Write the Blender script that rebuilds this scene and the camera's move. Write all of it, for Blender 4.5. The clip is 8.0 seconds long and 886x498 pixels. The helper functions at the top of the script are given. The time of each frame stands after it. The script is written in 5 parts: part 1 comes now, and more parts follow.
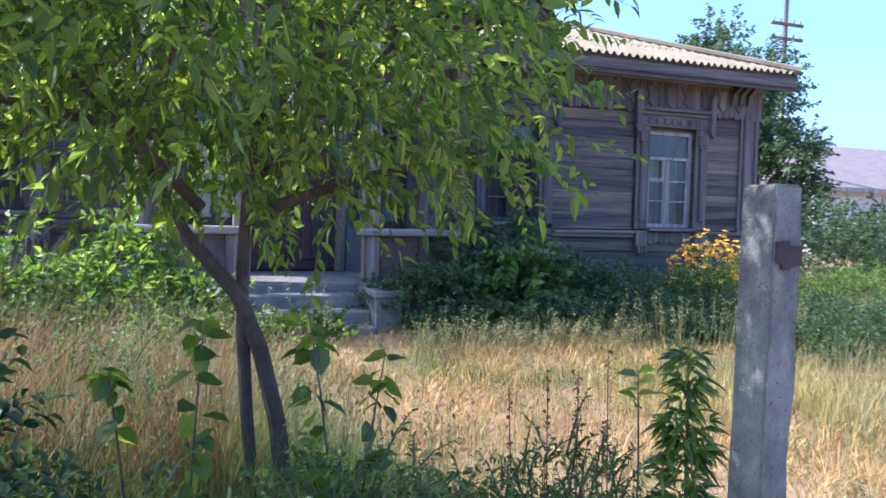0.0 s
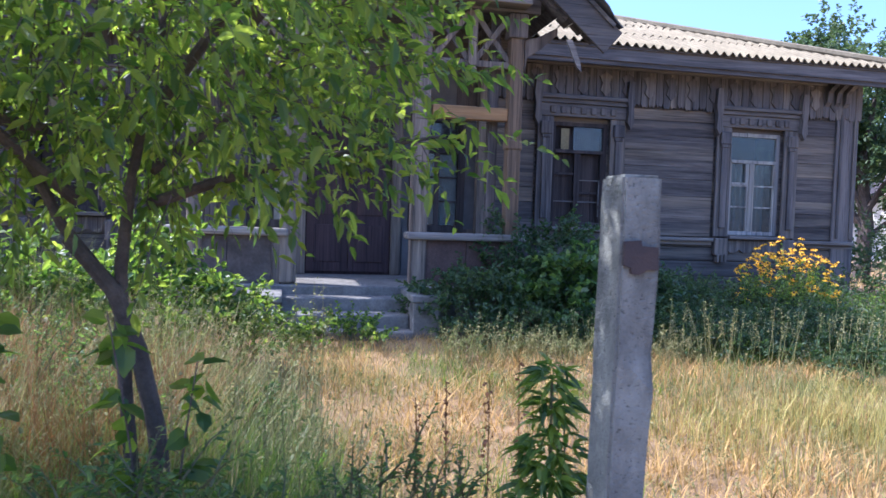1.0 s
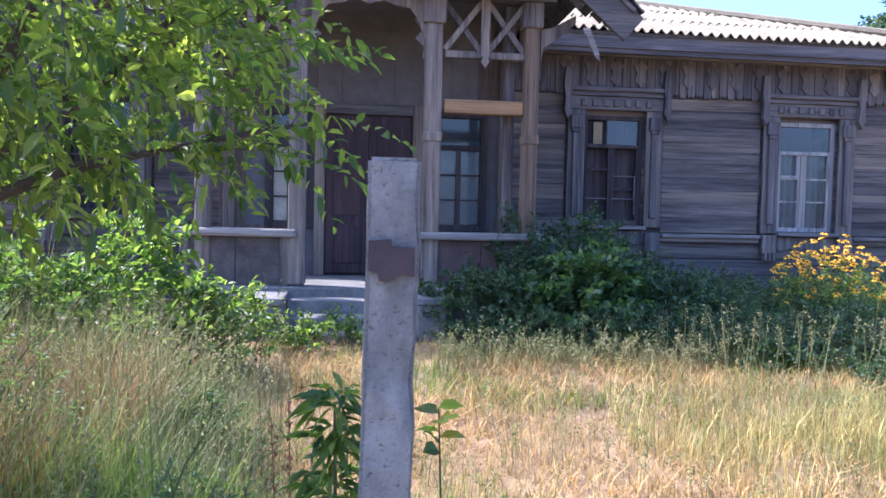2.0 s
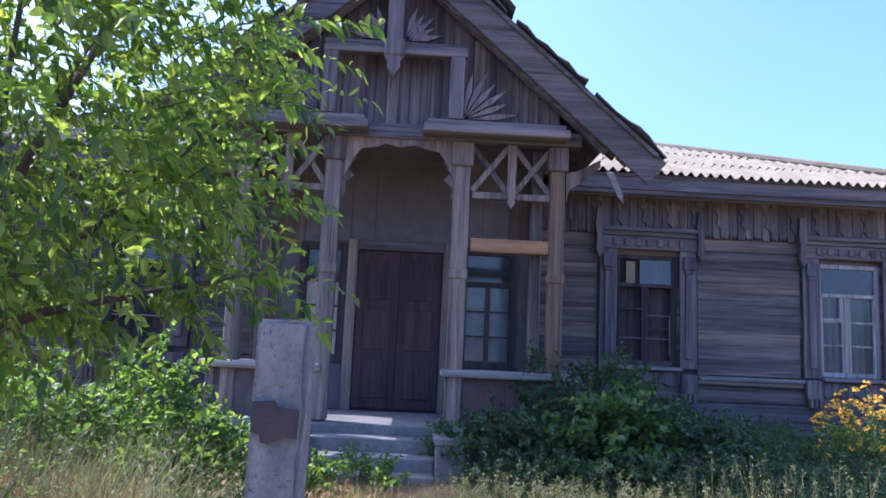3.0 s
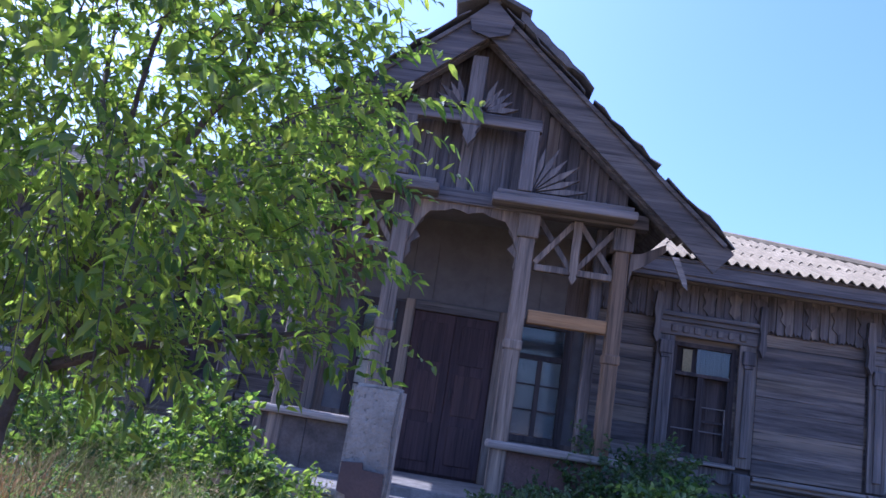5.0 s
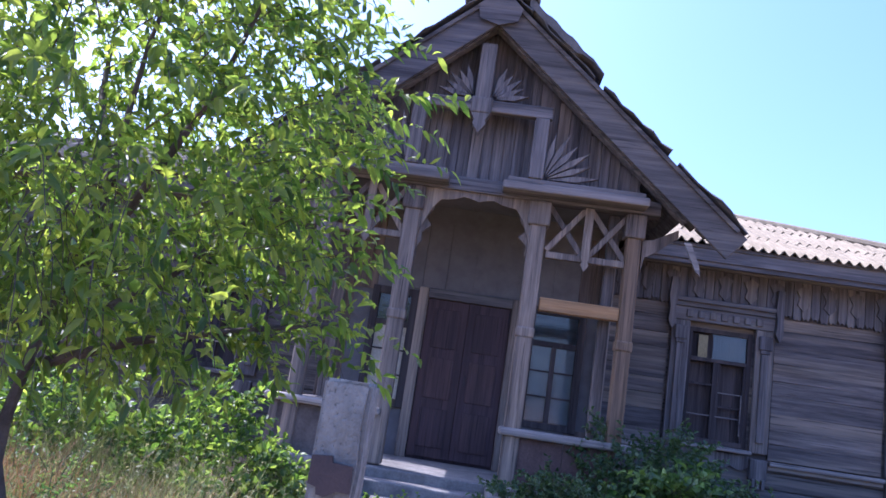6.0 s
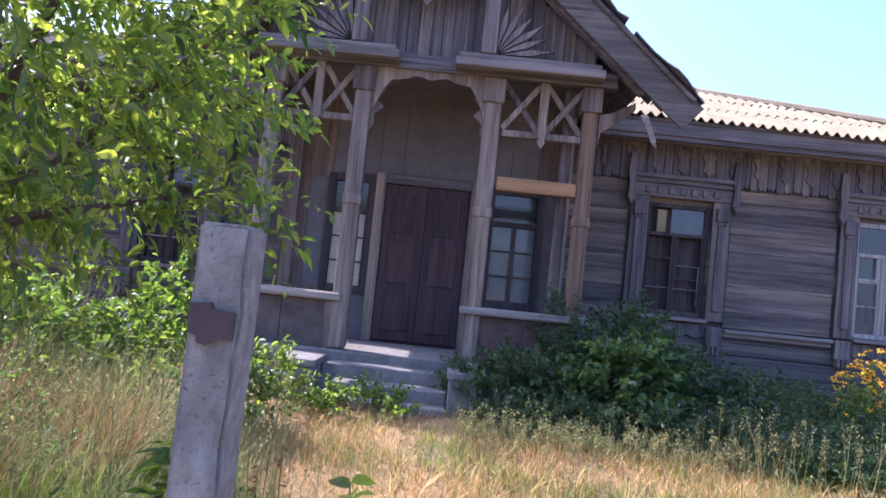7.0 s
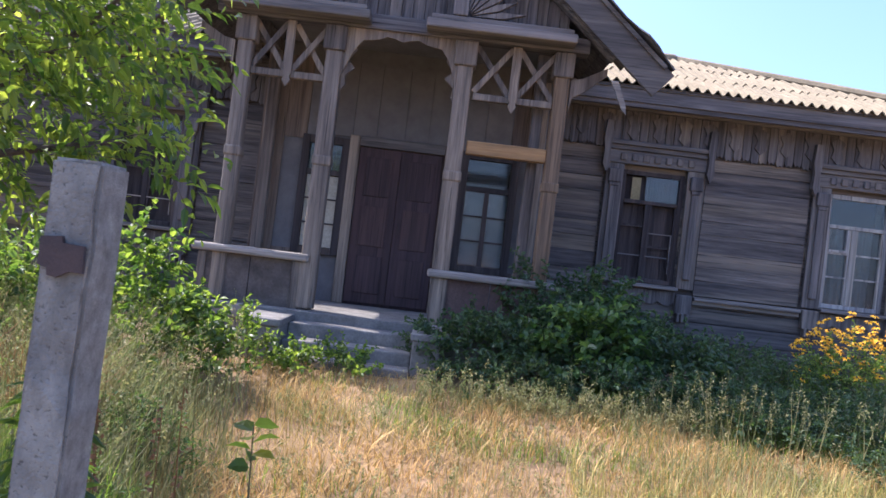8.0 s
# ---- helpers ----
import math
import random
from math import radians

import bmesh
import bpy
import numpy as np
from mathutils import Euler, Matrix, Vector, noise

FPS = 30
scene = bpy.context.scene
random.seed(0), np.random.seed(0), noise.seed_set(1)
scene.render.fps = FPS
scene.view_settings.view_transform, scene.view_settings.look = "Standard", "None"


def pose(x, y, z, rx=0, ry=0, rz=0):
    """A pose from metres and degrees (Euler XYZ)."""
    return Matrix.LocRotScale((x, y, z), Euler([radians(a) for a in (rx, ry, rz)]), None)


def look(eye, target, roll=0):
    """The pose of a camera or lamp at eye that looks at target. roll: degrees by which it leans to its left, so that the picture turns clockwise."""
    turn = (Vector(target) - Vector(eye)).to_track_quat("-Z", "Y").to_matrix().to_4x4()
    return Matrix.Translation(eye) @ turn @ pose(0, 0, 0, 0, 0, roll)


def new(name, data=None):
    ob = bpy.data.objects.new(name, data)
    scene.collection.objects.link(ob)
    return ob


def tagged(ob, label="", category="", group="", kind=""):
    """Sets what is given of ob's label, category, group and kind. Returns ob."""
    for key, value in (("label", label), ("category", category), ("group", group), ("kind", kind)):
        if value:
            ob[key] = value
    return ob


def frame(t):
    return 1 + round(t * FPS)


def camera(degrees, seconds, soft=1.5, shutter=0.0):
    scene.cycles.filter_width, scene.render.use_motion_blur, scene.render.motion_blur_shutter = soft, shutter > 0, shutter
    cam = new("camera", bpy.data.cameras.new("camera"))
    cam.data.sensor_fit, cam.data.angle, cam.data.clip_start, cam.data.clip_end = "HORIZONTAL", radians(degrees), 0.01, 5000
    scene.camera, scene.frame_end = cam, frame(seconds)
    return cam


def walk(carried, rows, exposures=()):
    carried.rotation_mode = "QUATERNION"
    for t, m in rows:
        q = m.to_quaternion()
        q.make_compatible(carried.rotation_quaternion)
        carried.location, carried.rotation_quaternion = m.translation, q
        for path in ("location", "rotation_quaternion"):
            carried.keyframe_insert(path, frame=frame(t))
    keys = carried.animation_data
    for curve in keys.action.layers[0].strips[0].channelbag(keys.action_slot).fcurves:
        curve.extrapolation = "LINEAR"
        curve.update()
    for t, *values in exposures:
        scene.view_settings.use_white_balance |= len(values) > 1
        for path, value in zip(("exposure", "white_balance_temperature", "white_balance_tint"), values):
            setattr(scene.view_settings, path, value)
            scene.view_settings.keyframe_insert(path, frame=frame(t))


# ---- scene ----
cam = camera(62.0, 8.0, shutter=0.15)
PATH = [
    (0, (-0.372, 3.57, 1.39), (0.315, 5.447, 1.304), 1.4),
    (0.5, (-0.02, 3.574, 1.392), (0.413, 5.524, 1.292), 2.3),
    (1, (0.277, 3.551, 1.382), (0.687, 5.507, 1.305), 1.9),
    (1.2, (0.419, 3.555, 1.388), (0.825, 5.512, 1.312), 1.9),
    (2.3, (1.048, 3.755, 1.391), (1.184, 5.749, 1.314), 1.3),
    (2.5, (1.124, 3.731, 1.411), (1.221, 5.728, 1.414), 1.6),
    (3, (1.163, 3.673, 1.449), (1.236, 5.653, 1.718), 2.6),
    (3.5, (1.174, 3.576, 1.49), (1.201, 5.541, 1.858), 6.4),
    (4, (1.158, 3.6, 1.495), (1.178, 5.56, 1.895), 7.2),
    (4.5, (1.122, 3.583, 1.5), (1.115, 5.54, 1.912), 8.0),
    (4.7, (1.057, 3.621, 1.45), (1.017, 5.575, 1.875), 8.6),
    (5.8, (1.185, 3.579, 1.511), (1.039, 5.53, 1.926), 9.3),
    (6, (1.172, 3.586, 1.488), (1.037, 5.545, 1.867), 8.7),
    (6.5, (1.224, 3.696, 1.455), (1.131, 5.678, 1.714), 7.0),
    (7, (1.32, 3.701, 1.418), (1.3, 5.698, 1.521), 5.9),
    (7.5, (1.451, 3.603, 1.415), (1.431, 5.602, 1.459), 6.8),
    (8, (1.562, 3.673, 1.397), (1.573, 5.673, 1.416), 6.8),
]
EXPOSURES = [(0.0, 1.3, 4900, 20), (1.2, 1.25, 4900, 20), (2.0, 1.55, 4850, 24), (3.0, 1.14, 4720, 26), (4.0, 0.84, 4560, 28), (5.2, 0.94, 4620, 30), (6.5, 1.4, 5000, 32), (7.2, 1.44, 5300, 28), (8.0, 1.24, 5350, 23)]
walk(cam, [(t, look(eye, target, roll)) for t, eye, target, roll in PATH], EXPOSURES)

# ---- light ----
SUN_AZ, SUN_EL = 69.0, 50.0      # degrees from +y towards -x, and above the horizon
world = bpy.data.worlds.new("world")
scene.world = world
world.use_nodes = True
wt = world.node_tree
sky = wt.nodes.new("ShaderNodeTexSky")
sky.sky_type = "NISHITA"
sky.sun_disc = False
sky.sun_elevation = radians(SUN_EL)
sky.sun_rotation = radians(-SUN_AZ)
sky.air_density, sky.dust_density, sky.ozone_density = 1.0, 4.0, 3.4
wt.links.new(sky.outputs[0], wt.nodes["Background"].inputs[0])
wt.nodes["Background"].inputs[1].default_value = 0.18
sun = new("sun", bpy.data.lights.new("sun", "SUN"))
sun.data.energy, sun.data.angle, sun.data.color = 4.1, radians(0.5), (1.0, 0.86, 0.64)
ce = math.cos(radians(SUN_EL))
SUN_TO = Vector((-math.sin(radians(SUN_AZ)) * ce, math.cos(radians(SUN_AZ)) * ce, math.sin(radians(SUN_EL))))
sun.matrix_world = look((0, 0, 30), tuple(Vector((0, 0, 30)) - SUN_TO))


# ---- materials ----
def ramp(nt, fac, stops):
    n = nt.nodes.new("ShaderNodeValToRGB")
    el = n.color_ramp.elements
    while len(el) < len(stops):
        el.new(0.5)
    for e, (p, c) in zip(el, stops):
        e.position, e.color = p, (*c, 1)
    nt.links.new(fac, n.inputs[0])
    return n.outputs[0]


def noise_tex(nt, vec, scale, detail=4.0, rough=0.6, stretch=(1, 1, 1)):
    m = nt.nodes.new("ShaderNodeMapping")
    m.inputs["Scale"].default_value = stretch
    nt.links.new(vec, m.inputs["Vector"])
    n = nt.nodes.new("ShaderNodeTexNoise")
    n.inputs["Scale"].default_value, n.inputs["Detail"].default_value, n.inputs["Roughness"].default_value = scale, detail, rough
    nt.links.new(m.outputs[0], n.inputs["Vector"])
    return n.outputs["Fac"]


def mixrgb(nt, kind, fac, a, b):
    n = nt.nodes.new("ShaderNodeMix")
    n.data_type, n.blend_type = "RGBA", kind
    for sock, v in ((n.inputs[0], fac), (n.inputs[6], a), (n.inputs[7], b)):
        if isinstance(v, (int, float)):
            sock.default_value = v
        elif isinstance(v, tuple):
            sock.default_value = (*v, 1)
        else:
            nt.links.new(v, sock)
    return n.outputs[2]


def base_mat(name, rough=0.8):
    mat = bpy.data.materials.new(name)
    mat.use_nodes = True
    nt = mat.node_tree
    bsdf = nt.nodes["Principled BSDF"]
    bsdf.inputs["Roughness"].default_value = rough
    co = nt.nodes.new("ShaderNodeTexCoord").outputs["Object"]
    return mat, nt, bsdf, co


def add_bump(nt, bsdf, height, strength=0.4, dist=0.01):
    b = nt.nodes.new("ShaderNodeBump")
    b.inputs["Strength"].default_value, b.inputs["Distance"].default_value = strength, dist
    nt.links.new(height, b.inputs["Height"])
    nt.links.new(b.outputs[0], bsdf.inputs["Normal"])


def wood(name, dark, light, grain=(1, 1, 1), pale=(0.42, 0.38, 0.32), wear=0.35, rough=0.85, tones=(0.62, 1.45)):
    """Weathered timber with streaks and cracks; grain is the stretch of the fibres per axis (small along the fibre)."""
    mat, nt, bsdf, co = base_mat(name, rough)
    info = nt.nodes.new("ShaderNodeObjectInfo")
    off = nt.nodes.new("ShaderNodeVectorMath")
    off.operation = "ADD"
    nt.links.new(co, off.inputs[0])
    sc = nt.nodes.new("ShaderNodeVectorMath")
    sc.operation = "SCALE"
    sc.inputs[0].default_value = (7.3, 3.1, 5.7)
    nt.links.new(info.outputs["Random"], sc.inputs["Scale"])
    nt.links.new(sc.outputs[0], off.inputs[1])
    v = off.outputs[0]
    fine = noise_tex(nt, v, 22, 6, 0.7, grain)
    big = noise_tex(nt, v, 1.6, 3, 0.6, grain)
    col = ramp(nt, fine, [(0.3, dark), (0.7, light)])
    worn = ramp(nt, big, [(0.5, (0, 0, 0)), (0.75, (wear, wear, wear))])
    col = mixrgb(nt, "MIX", worn, col, pale)
    lo, hi = tones
    tone = ramp(nt, info.outputs["Random"], [(0.0, (lo, lo, lo * 1.06)), (0.8, (1.05, 1.02, 0.98)), (1.0, (hi, hi * 0.94, hi * 0.84))])
    streak = noise_tex(nt, v, 7, 5, 0.75, tuple(max(g * 0.6, 0.03) if g < 1 else 1 for g in grain))
    col = mixrgb(nt, "MULTIPLY", 1.0, col, ramp(nt, streak, [(0.34, (0.36, 0.36, 0.38)), (0.55, (1.0, 1.0, 1.0)), (0.72, (1.3, 1.22, 1.1))]))
    crack = noise_tex(nt, v, 45, 3, 0.6, tuple(max(g * 0.4, 0.02) if g < 1 else 1 for g in grain))
    col = mixrgb(nt, "MULTIPLY", 1.0, col, ramp(nt, crack, [(0.3, (0.3, 0.3, 0.3)), (0.4, (1.0, 1.0, 1.0))]))
    col = mixrgb(nt, "MULTIPLY", 1.0, col, tone)
    nt.links.new(col, bsdf.inputs["Base Color"])
    add_bump(nt, bsdf, crack, 0.7, 0.008)
    return mat


def plain(name, a, b, scale=6, rough=0.8, bump=0.3, metal=0.0):
    mat, nt, bsdf, co = base_mat(name, rough)
    bsdf.inputs["Metallic"].default_value = metal
    n1 = noise_tex(nt, co, scale, 5, 0.65)
    n2 = noise_tex(nt, co, scale * 9, 4, 0.7)
    col = ramp(nt, n1, [(0.3, a), (0.7, b)])
    sp = ramp(nt, n2, [(0.3, (0.75, 0.75, 0.75)), (0.7, (1.1, 1.1, 1.1))])
    col = mixrgb(nt, "MULTIPLY", 1.0, col, sp)
    nt.links.new(col, bsdf.inputs["Base Color"])
    add_bump(nt, bsdf, n2, bump, 0.008)
    return mat


def leafy(name, a, b, through_col, share=0.45, rough=0.45, patch=None):
    """Leaf: glossy upper side, and light that comes through."""
    mat, nt, bsdf, co = base_mat(name, rough)
    geo = nt.nodes.new("ShaderNodeNewGeometry")
    col = ramp(nt, geo.outputs["Random Per Island"], [(0.0, a), (1.0, b)])
    if patch:
        pn = noise_tex(nt, co, 1.1, 5, 0.65)
        col = mixrgb(nt, "MULTIPLY", 1.0, col, ramp(nt, pn, [(0.36, patch), (0.5, (1.0, 1.0, 1.0)), (0.66, (1.15, 1.02, 0.85))]))
    nt.links.new(col, bsdf.inputs["Base Color"])
    tr = nt.nodes.new("ShaderNodeBsdfTranslucent")
    tcol = mixrgb(nt, "MULTIPLY", 1.0, ramp(nt, geo.outputs["Random Per Island"], [(0.0, (0.25, 0.38, 0.36)), (0.55, (0.75, 0.84, 0.8)), (1.0, (1.3, 1.2, 1.1))]), through_col)
    nt.links.new(tcol, tr.inputs[0])
    mx = nt.nodes.new("ShaderNodeMixShader")
    mx.inputs[0].default_value = share
    nt.links.new(bsdf.outputs[0], mx.inputs[1])
    nt.links.new(tr.outputs[0], mx.inputs[2])
    nt.links.new(mx.outputs[0], nt.nodes["Material Output"].inputs[0])
    return mat


def glass_mat(name, tint=(0.75, 0.8, 0.8)):
    mat, nt, bsdf, co = base_mat(name, 0.08)
    bsdf.inputs["Base Color"].default_value = (*tint, 1)
    bsdf.inputs["Transmission Weight"].default_value = 0.97
    bsdf.inputs["IOR"].default_value = 1.45
    n = noise_tex(nt, co, 3, 2)
    add_bump(nt, bsdf, n, 0.05, 0.01)
    return mat


def concrete():
    """Old cast concrete: pits, damp streaks that run down, pale lime at the edges."""
    mat, nt, bsdf, co = base_mat("old_concrete", 0.93)
    n1 = noise_tex(nt, co, 9, 6, 0.7)
    run = noise_tex(nt, co, 16, 5, 0.7, (1, 1, 0.4))
    pit = noise_tex(nt, co, 120, 3, 0.6)
    col = ramp(nt, n1, [(0.3, (0.142, 0.147, 0.133)), (0.7, (0.255, 0.262, 0.236))])
    col = mixrgb(nt, "MULTIPLY", 1.0, col, ramp(nt, run, [(0.35, (0.62, 0.62, 0.64)), (0.6, (1.05, 1.05, 1.05))]))
    col = mixrgb(nt, "MULTIPLY", 1.0, col, ramp(nt, pit, [(0.3, (0.45, 0.45, 0.45)), (0.4, (1.0, 1.0, 1.0))]))
    nt.links.new(col, bsdf.inputs["Base Color"])
    add_bump(nt, bsdf, pit, 0.8, 0.006)
    return mat


HOR, VER, DEP = (0.06, 1, 1), (1, 1, 0.06), (1, 0.06, 1)
M_LOG = wood("log_wood", (0.058, 0.051, 0.048), (0.225, 0.2, 0.18), HOR, (0.5, 0.41, 0.28), 0.75, 0.85, (0.6, 1.22))
M_BEAM = wood("beam_wood", (0.082, 0.077, 0.076), (0.22, 0.205, 0.195), HOR, (0.33, 0.29, 0.25), 0.35, 0.85, (0.85, 1.12))
M_BARGE = wood("bargeboard_wood", (0.06, 0.057, 0.058), (0.14, 0.132, 0.128), HOR, (0.22, 0.2, 0.18), 0.35, 0.88, (0.9, 1.1))
M_POSTW = wood("post_wood", (0.105, 0.087, 0.072), (0.31, 0.255, 0.2), VER, (0.54, 0.45, 0.34), 0.65)
M_BOARD = wood("board_wood", (0.08, 0.073, 0.07), (0.22, 0.202, 0.188), VER, (0.36, 0.31, 0.26), 0.45, 0.85, (0.82, 1.16))
M_NEWW = wood("newer_wood", (0.25, 0.145, 0.06), (0.4, 0.25, 0.115), HOR, (0.42, 0.33, 0.22), 0.35)
M_NEWV = wood("newer_post_wood", (0.24, 0.15, 0.07), (0.46, 0.3, 0.15), VER, (0.36, 0.29, 0.22), 0.5)
M_RED = plain("red_brown_panel", (0.075, 0.043, 0.036), (0.155, 0.1, 0.08), 5, 0.9, 0.5)
M_PARA = plain("stained_brown_sheet", (0.058, 0.047, 0.041), (0.165, 0.137, 0.118), 3.5, 0.9, 0.4)
M_PLY = wood("brown_sheet_boards", (0.105, 0.083, 0.07), (0.205, 0.168, 0.142), VER, (0.36, 0.32, 0.28), 0.5, 0.85, (0.85, 1.15))
M_DOOR = wood("door_paint", (0.055, 0.031, 0.032), (0.085, 0.05, 0.049), VER, (0.12, 0.08, 0.075), 0.2, 0.75, (0.95, 1.05))
M_RAIL = wood("rail_wood", (0.15, 0.138, 0.126), (0.34, 0.31, 0.275), HOR, (0.56, 0.51, 0.44), 0.5)
M_WHITE = wood("white_paint", (0.3, 0.295, 0.27), (0.5, 0.485, 0.44), VER, (0.27, 0.235, 0.19), 0.6, 0.7, (0.85, 1.1))
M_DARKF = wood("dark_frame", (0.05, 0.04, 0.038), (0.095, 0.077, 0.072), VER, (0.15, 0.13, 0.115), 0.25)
M_SLATE = plain("asbestos_slate", (0.18, 0.148, 0.09), (0.29, 0.243, 0.155), 3, 0.95)
M_OLDSL = plain("lichen_dark_slate", (0.07, 0.068, 0.066), (0.15, 0.142, 0.13), 6, 0.95, 0.6)
M_CONC = concrete()
# worn rough aggregate; its paleness also paints light on the post's +x side
M_WORN_LIT = plain("worn_lit_concrete", (0.2, 0.19, 0.165), (0.42, 0.405, 0.36), 28, 0.95, 1.0)
M_STONE = plain("step_concrete", (0.12, 0.113, 0.104), (0.27, 0.258, 0.235), 5, 0.9, 0.6)
M_RUST = plain("rusty_band", (0.035, 0.028, 0.03), (0.065, 0.046, 0.043), 20, 0.8, 0.4)
# near-black: the dimness of the rooms is put into this colour
M_DARK = plain("interior_shade", (0.03, 0.028, 0.026), (0.05, 0.045, 0.04), 2, 0.95, 0.1)
M_CURT = plain("curtain_cloth", (0.18, 0.19, 0.19), (0.3, 0.31, 0.3), 4, 0.9, 0.2)
M_CREAM = plain("cream_card", (0.42, 0.38, 0.29), (0.56, 0.52, 0.41), 4, 0.9, 0.1)
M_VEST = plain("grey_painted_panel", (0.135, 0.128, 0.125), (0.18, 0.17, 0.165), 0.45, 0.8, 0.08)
M_YELLOW = plain("yellow_card", (0.24, 0.2, 0.1), (0.36, 0.3, 0.16), 4, 0.9, 0.1)
M_GLASS = glass_mat("old_glass")
M_BARK = plain("bark", (0.06, 0.045, 0.038), (0.14, 0.11, 0.09), 14, 0.9, 0.9)
M_LEAF = leafy("fruit_leaf", (0.03, 0.066, 0.02), (0.09, 0.15, 0.034), (0.52, 0.64, 0.06), 0.52, 0.4)
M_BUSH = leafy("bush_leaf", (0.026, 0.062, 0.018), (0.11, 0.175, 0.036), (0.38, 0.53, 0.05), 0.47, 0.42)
# darker than the bush leaf: shade is put into this green
M_WEED_SHADE = leafy("shaded_weed_leaf", (0.027, 0.06, 0.027), (0.065, 0.105, 0.04), (0.18, 0.28, 0.05), 0.36)
M_VINE = leafy("vine_leaf", (0.04, 0.085, 0.025), (0.1, 0.16, 0.04), (0.26, 0.4, 0.06), 0.42)
M_FAR = leafy("far_leaf", (0.04, 0.075, 0.035), (0.09, 0.13, 0.05), (0.2, 0.28, 0.08), 0.35)
M_DRY = leafy("dry_grass", (0.26, 0.155, 0.045), (0.7, 0.48, 0.19), (0.62, 0.42, 0.14), 0.35, 0.7, (0.62, 0.72, 0.5))
M_MIXG = leafy("half_dry_grass", (0.17, 0.175, 0.06), (0.45, 0.4, 0.2), (0.36, 0.355, 0.12), 0.42, 0.7, (0.7, 0.85, 0.55))
M_BROWN = leafy("brown_dry_weed", (0.16, 0.075, 0.028), (0.36, 0.19, 0.07), (0.32, 0.165, 0.055), 0.35, 0.8, (0.6, 0.6, 0.6))
M_YGRASS = leafy("yellow_green_grass", (0.34, 0.3, 0.08), (0.66, 0.55, 0.2), (0.6, 0.52, 0.14), 0.42, 0.7)
M_PETAL = leafy("orange_petal", (0.86, 0.4, 0.012), (0.92, 0.6, 0.03), (0.97, 0.6, 0.03), 0.45, 0.6)


def ground_mat():
    mat, nt, bsdf, co = base_mat("dry_soil", 0.95)
    n1 = noise_tex(nt, co, 0.7, 5, 0.65)
    n2 = noise_tex(nt, co, 18, 5, 0.7)
    col = ramp(nt, n1, [(0.35, (0.21, 0.135, 0.07)), (0.65, (0.38, 0.26, 0.14))])
    col = mixrgb(nt, "MULTIPLY", 1.0, col, ramp(nt, n2, [(0.3, (0.7, 0.7, 0.7)), (0.7, (1.1, 1.1, 1.1))]))
    nt.links.new(col, bsdf.inputs["Base Color"])
    add_bump(nt, bsdf, n2, 0.6, 0.03)
    return mat


M_SOIL = ground_mat()


# ---- mesh helpers ----
def link_mesh(name, bm, mat):
    me = bpy.data.meshes.new(name)
    if bm.faces:
        bmesh.ops.recalc_face_normals(bm, faces=bm.faces)
    bm.to_mesh(me)
    bm.free()
    me.materials.append(mat)
    return new(name, me)


def thing(name, at, label, category, group="", kind=""):
    ob = new(name)
    ob.location = at
    return tagged(ob, label, category, group, kind)


def part(name, bm, mat, parent, label=""):
    ob = bm if isinstance(bm, bpy.types.Object) else link_mesh(name, bm, mat)
    ob.parent = parent
    ob.matrix_parent_inverse = Matrix.Translation(-parent.location)
    if label:
        ob["label"] = label
    return ob


def solo(name, bm, mat, label, category, group="", kind=""):
    return tagged(link_mesh(name, bm, mat), label, category, group, kind)


def box(bm, x0, x1, y0, y1, z0, z1, bev=0.0, m=None):
    ret = bmesh.ops.create_cube(bm, size=1.0)
    mm = Matrix.Translation(((x0 + x1) / 2, (y0 + y1) / 2, (z0 + z1) / 2)) @ Matrix.Diagonal((x1 - x0, y1 - y0, z1 - z0, 1))
    bmesh.ops.transform(bm, matrix=mm if m is None else m @ mm, verts=ret["verts"])
    if bev > 0:
        es = list({e for v in ret["verts"] for e in v.link_edges})
        bmesh.ops.bevel(bm, geom=es, offset=bev, segments=2, affect="EDGES", profile=0.5)
    return bm


def B(x0, x1, y0, y1, z0, z1, bev=0.0, m=None):
    return box(bmesh.new(), x0, x1, y0, y1, z0, z1, bev, m)


def strip(bm, p, q, w, y0, y1, bev=0.0):
    """A board in a plane of constant y, from p to q (x, z), w wide."""
    a, b = Vector((p[0], 0, p[1])), Vector((q[0], 0, q[1]))
    d = b - a
    ang = math.atan2(d.z, d.x)
    m = Matrix.Translation((a + b) / 2) @ Matrix.Rotation(-ang, 4, "Y")
    return box(bm, -d.length / 2, d.length / 2, y0, y1, -w / 2, w / 2, bev, m)


def outline(bm, pts, y0, y1):
    """A flat board with the outline pts (x, z), between two depths."""
    vs = [bm.verts.new((x, y0, z)) for x, z in pts]
    f = bm.faces.new(vs)
    ret = bmesh.ops.extrude_face_region(bm, geom=[f])
    bmesh.ops.translate(bm, verts=[v for v in ret["geom"] if isinstance(v, bmesh.types.BMVert)], vec=(0, y1 - y0, 0))
    return bm


